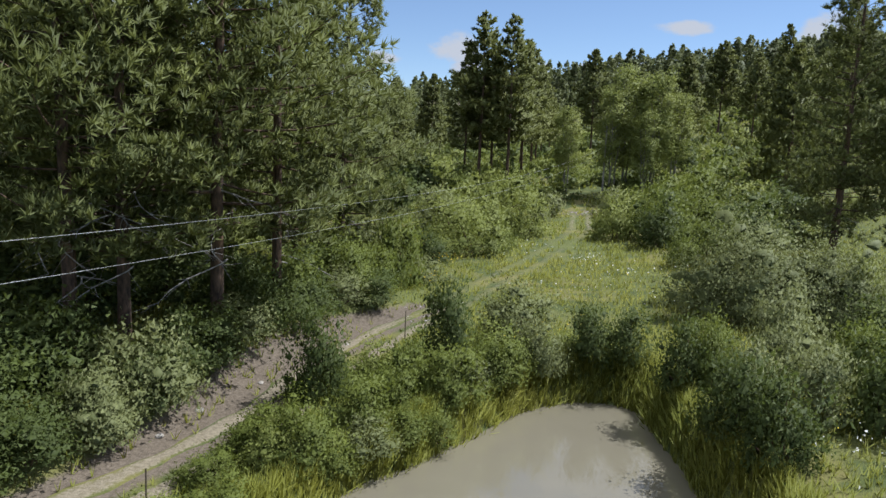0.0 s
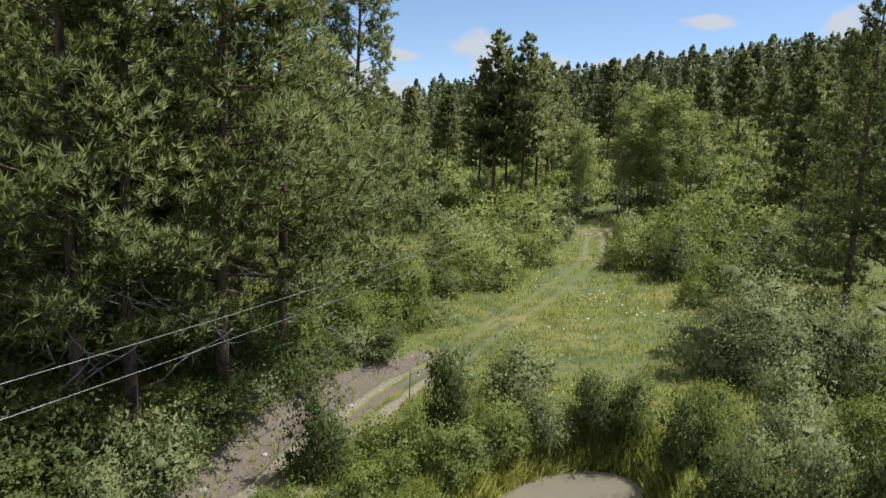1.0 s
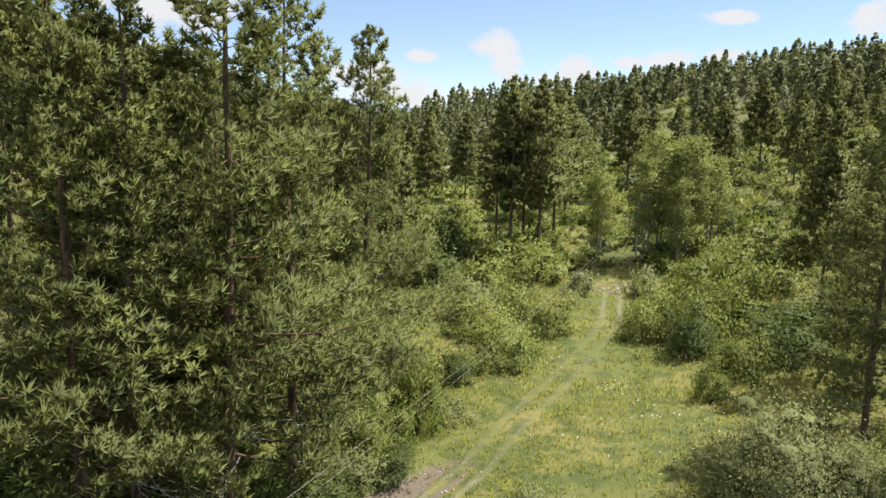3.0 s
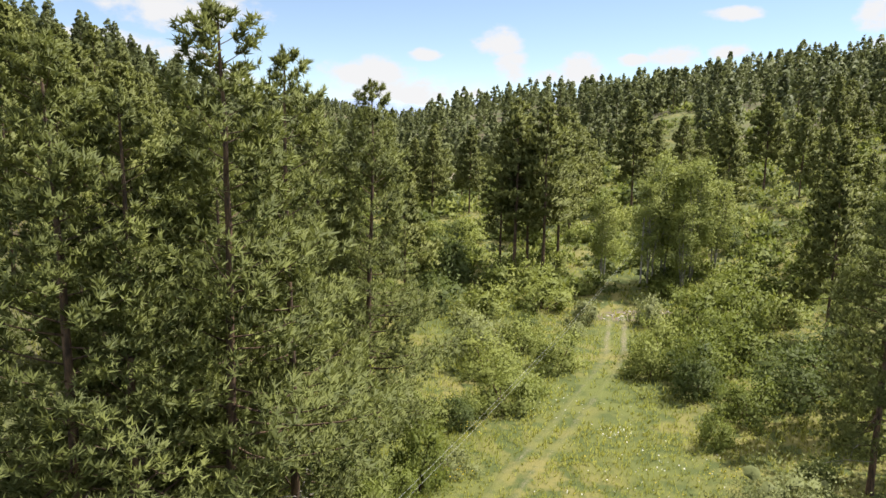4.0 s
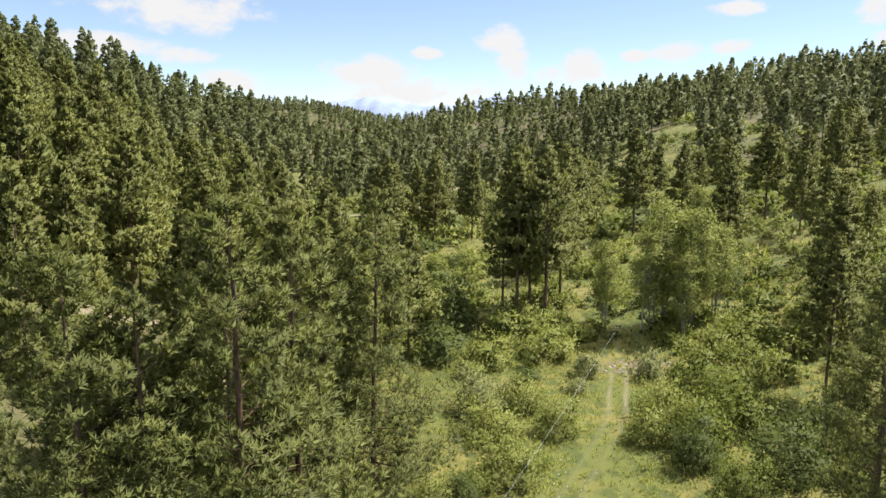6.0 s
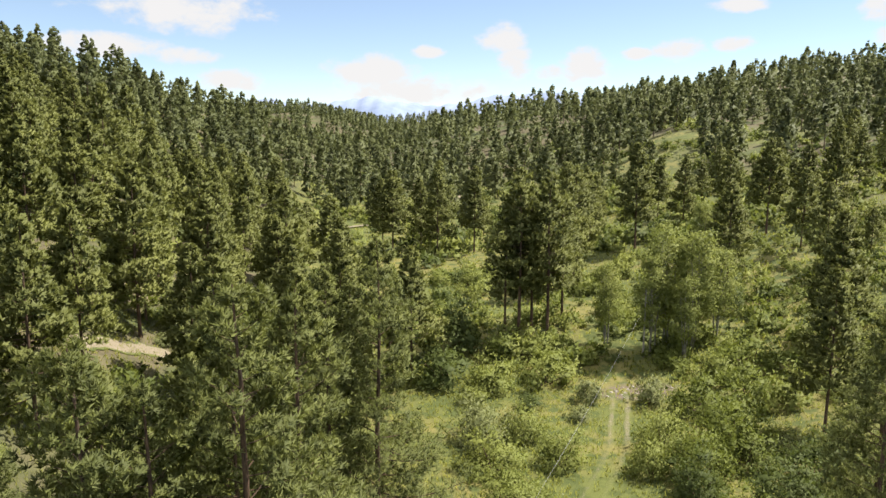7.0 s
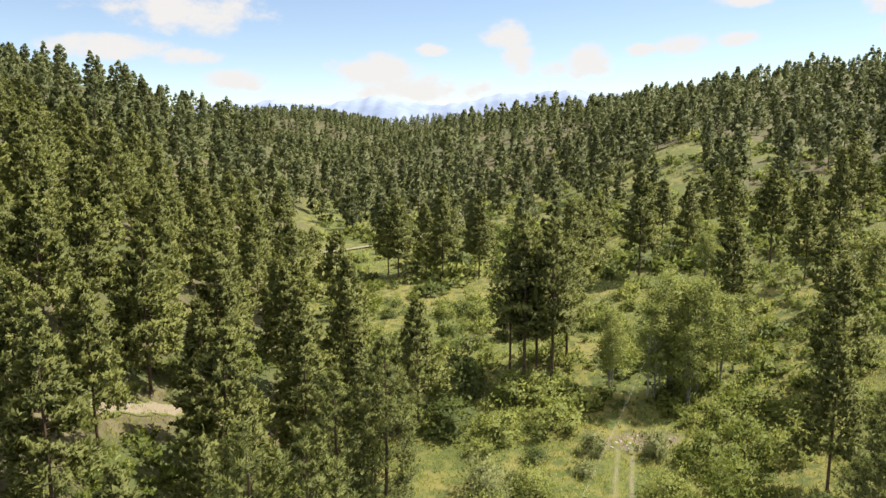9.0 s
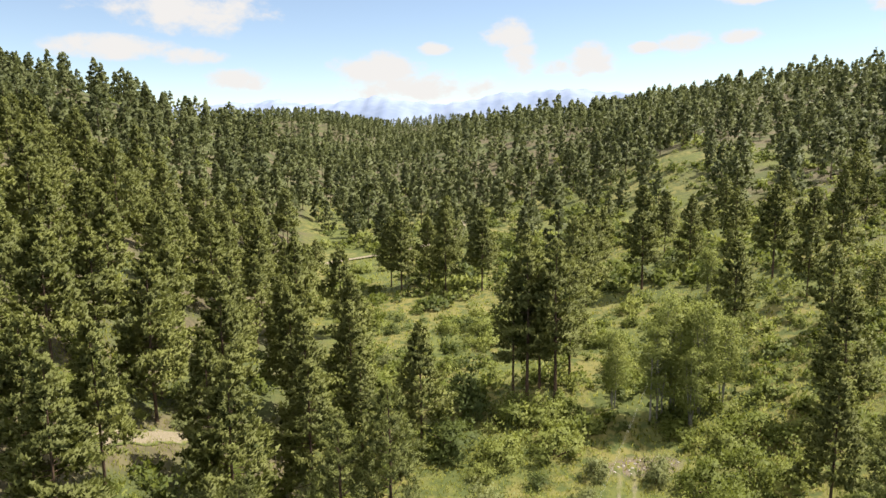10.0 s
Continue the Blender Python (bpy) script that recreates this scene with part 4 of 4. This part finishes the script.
def build_grass():
    soup = Soup()
    for n, lo, hi, length, width, blades in ((17000, 11, 30, 0.42, 0.035, 5), (24000, 26, 48, 0.38, 0.04, 4), (40000, 42, 85, 0.45, 0.07, 3), (30000, 75, 190, 0.6, 0.2, 2)):
        y = lo + (hi - lo) * rng.uniform(size=n) ** 0.8
        x = rng.uniform(-0.62 * y - 4, 0.6 * y + 5)
        d = np.abs(np.abs(x - track_x(y)) - 0.75)
        bank = track_x(y) - x
        ok = (pond(x, y) > 0.05) & (d > 0.38) & ~((bank > -0.3) & (bank < 2.8) & (y < 34) & (rng.uniform(size=n) > 0.2 * (bank > 0.9)))
        ok &= (x > left_foot(y) - 34) & (rng.uniform(size=n) < 0.55 + 0.45 * waves(x, y, 6, 31))
        x, y = x[ok], y[ok]
        at = np.column_stack([x, y, height(x, y) - 0.03])
        ways = np.tile([0.0, 0.0, 1.0], (len(x), 1))
        k = length * (0.6 + 0.5 * rng.uniform(size=(len(x), 1, 1)))
        soup.blades(at, ways, blades, k, width, 0.33, rng)
    # sedge along the pond's shore
    x, y = rng.uniform(-8, 10, 30000), rng.uniform(11, 27, 30000)
    p = pond(x, y)
    ok = (p > -0.15) & (p < 1.0)
    at = np.column_stack([x[ok], y[ok], height(x[ok], y[ok]) - 0.05])
    soup.blades(at, np.tile([0.0, 0.0, 1.0], (len(at), 1)), 5, 0.65, 0.04, 0.3, rng)
    tagged(new("meadow_grass", leafy("meadow_grass", soup.leafage(), GRASS)), "tall yellow-green meadow grass in summer", "grass", kind="stuff")


build_grass()


# ---- wires, pole, posts, stones, flowers ----
def plain(name, light, dark, scale, rough=0.8, metal=0.0):
    m, t, bsdf = nodes_of(name)
    n = grain(t, scale, 4)
    t.links.new(mixed(t, ranged(t, n, 0.35, 0.65), dark, light), bsdf.inputs["Base Color"])
    bsdf.inputs["Roughness"].default_value, bsdf.inputs["Metallic"].default_value = rough, metal
    return m


WIRE = plain("aluminium_wire", (0.55, 0.55, 0.54), (0.42, 0.42, 0.41), 3, 0.45, 0.6)
STEEL = plain("rusty_steel", (0.16, 0.13, 0.10), (0.09, 0.06, 0.045), 12, 0.7, 0.4)
STONE = plain("pale_stone", (0.50, 0.46, 0.40), (0.33, 0.29, 0.25), 5)
YELLOW = plain("yellow_petals", (0.62, 0.47, 0.02), (0.5, 0.36, 0.02), 4)
WHITE = plain("white_petals", (0.7, 0.7, 0.64), (0.55, 0.56, 0.48), 4)


def build_wires():
    for dx, dz in ((0.0, 0.0), (-0.45, -0.85)):
        y = np.linspace(-45, 84.1, 60)
        p = np.column_stack([-12.6 + 0.373 * y + dx, y, 5.0 + 0.00082 * (y - 27) ** 2 + dz])
        s = Soup()
        s.tube(p, np.full(60, 0.005), 6)
        tagged(new("power_line", mesh_of("power_line", *s.arrays(), WIRE, True)), "thin sagging bare metal overhead wire", "wire", "overhead wires")
    e = tagged(new("utility_pole"), "slim weathered wooden utility pole among the aspens", "pole")
    s = Soup()
    z = np.linspace(-0.8, 8.3, 8)
    s.tube(np.column_stack([0 * z, 0 * z, z]), np.linspace(0.11, 0.08, 8), 10)
    part("shaft", mesh_of("shaft", *s.arrays(), DEAD_WOOD, True), e)
    for z in (7.55, 6.7):
        s = Soup()
        s.tube([[0, 0, z], [-0.2, -0.1, z], [-0.24, -0.12, z + 0.14]], [0.03, 0.04, 0.05], 8)
        part("insulator", mesh_of("insulator", *s.arrays(), STONE, True), e)
    e.location = (18.9, 84.2, float(height(18.9, 84.2)))


build_wires()


def build_posts():
    s = Soup()
    s.tube([[0, 0, -0.4], [0, 0, 0.5], [0.01, 0, 1.25]], [0.022, 0.022, 0.018], 4)
    s.tube([[0, -0.03, 0.2], [0, 0.03, 0.2]], [0.03, 0.03], 4)
    me = mesh_of("fence_post", *s.arrays(), STEEL)
    for x, y in ((-6.5, 14.4), (-1.6, 28.6), (-5.1, 12.2)):
        ob = tagged(new("fence_post", me), "thin rusty steel fence post in the grass", "post", "fence posts")
        ob.matrix_basis = at_ground(x, y, rng.uniform(0, 3))


build_posts()


def stone_mesh(seed):
    bm = bmesh.new()
    bmesh.ops.create_icosphere(bm, subdivisions=2, radius=0.5)
    for v in bm.verts:
        v.co *= 1 + 0.35 * noise.noise(v.co * 1.8 + Vector((seed * 7.1, 0, 0)))
        v.co.z *= 0.6
    me = bpy.data.meshes.new("stone")
    bm.to_mesh(me)
    bm.free()
    me.materials.append(STONE)
    return me


stones = [stone_mesh(s) for s in range(4)]
spots = [(-5.9, 29.5, 0.45), (-5.6, 31.4, 0.3), (-7.4, 20.4, 0.3), (-7.9, 18.6, 0.25), (-3.9, 27.5, 0.25), (-6.2, 23.0, 0.22)]
spots += [(rng.uniform(-45, -38), rng.uniform(56, 66), rng.uniform(0.6, 1.8)) for k in range(12)]
spots += [(rng.normal(16.5, 2.0), rng.normal(75.4, 0.9), rng.uniform(0.15, 0.4)) for k in range(30)]
spots += [(rng.normal(-0.4, 1.0), rng.normal(33, 1.0), rng.uniform(0.08, 0.2)) for k in range(14)]
for k, (x, y, size) in enumerate(spots):
    ob = tagged(new("stone", stones[k % 4]), "pale weathered stone lying on bare earth", "stone", "loose stones")
    ob.matrix_basis = at_ground(x, y, rng.uniform(0, 6), size, 1.0, -size * 0.1)

GRIT = np.random.default_rng(8)


def build_flowers(name, label, material, spots, n, size):
    at = []
    for x, y, r in spots:
        p = GRIT.normal(size=(n, 2)) * r + [x, y]
        at.append(np.column_stack([p, height(p[:, 0], p[:, 1]) + GRIT.uniform(0.35, 0.9, n)]))
    s = Soup()
    s.leaves(np.concatenate(at), size, GRIT, 0.8, 1.0)
    tagged(new(name, leafy(name, s.leafage(), material)), label, "flowers", kind="stuff")


build_flowers("yellow_flowers", "small yellow wildflowers scattered in the grass", YELLOW, [(3.6, 27.4, 0.5), (4.8, 28.6, 0.9), (10.5, 19.5, 0.5), (-1.2, 41, 0.8), (0.5, 47, 0.8), (14.2, 40, 0.8), (8, 34, 4)], 70, 0.07)
build_flowers("white_flowers", "small white wildflowers scattered in the meadow", WHITE, [(9.4, 45.6, 0.7), (9.0, 36, 2.5), (11, 41, 2.0), (10.6, 16.5, 0.7), (7, 50, 2.0)], 60, 0.08)
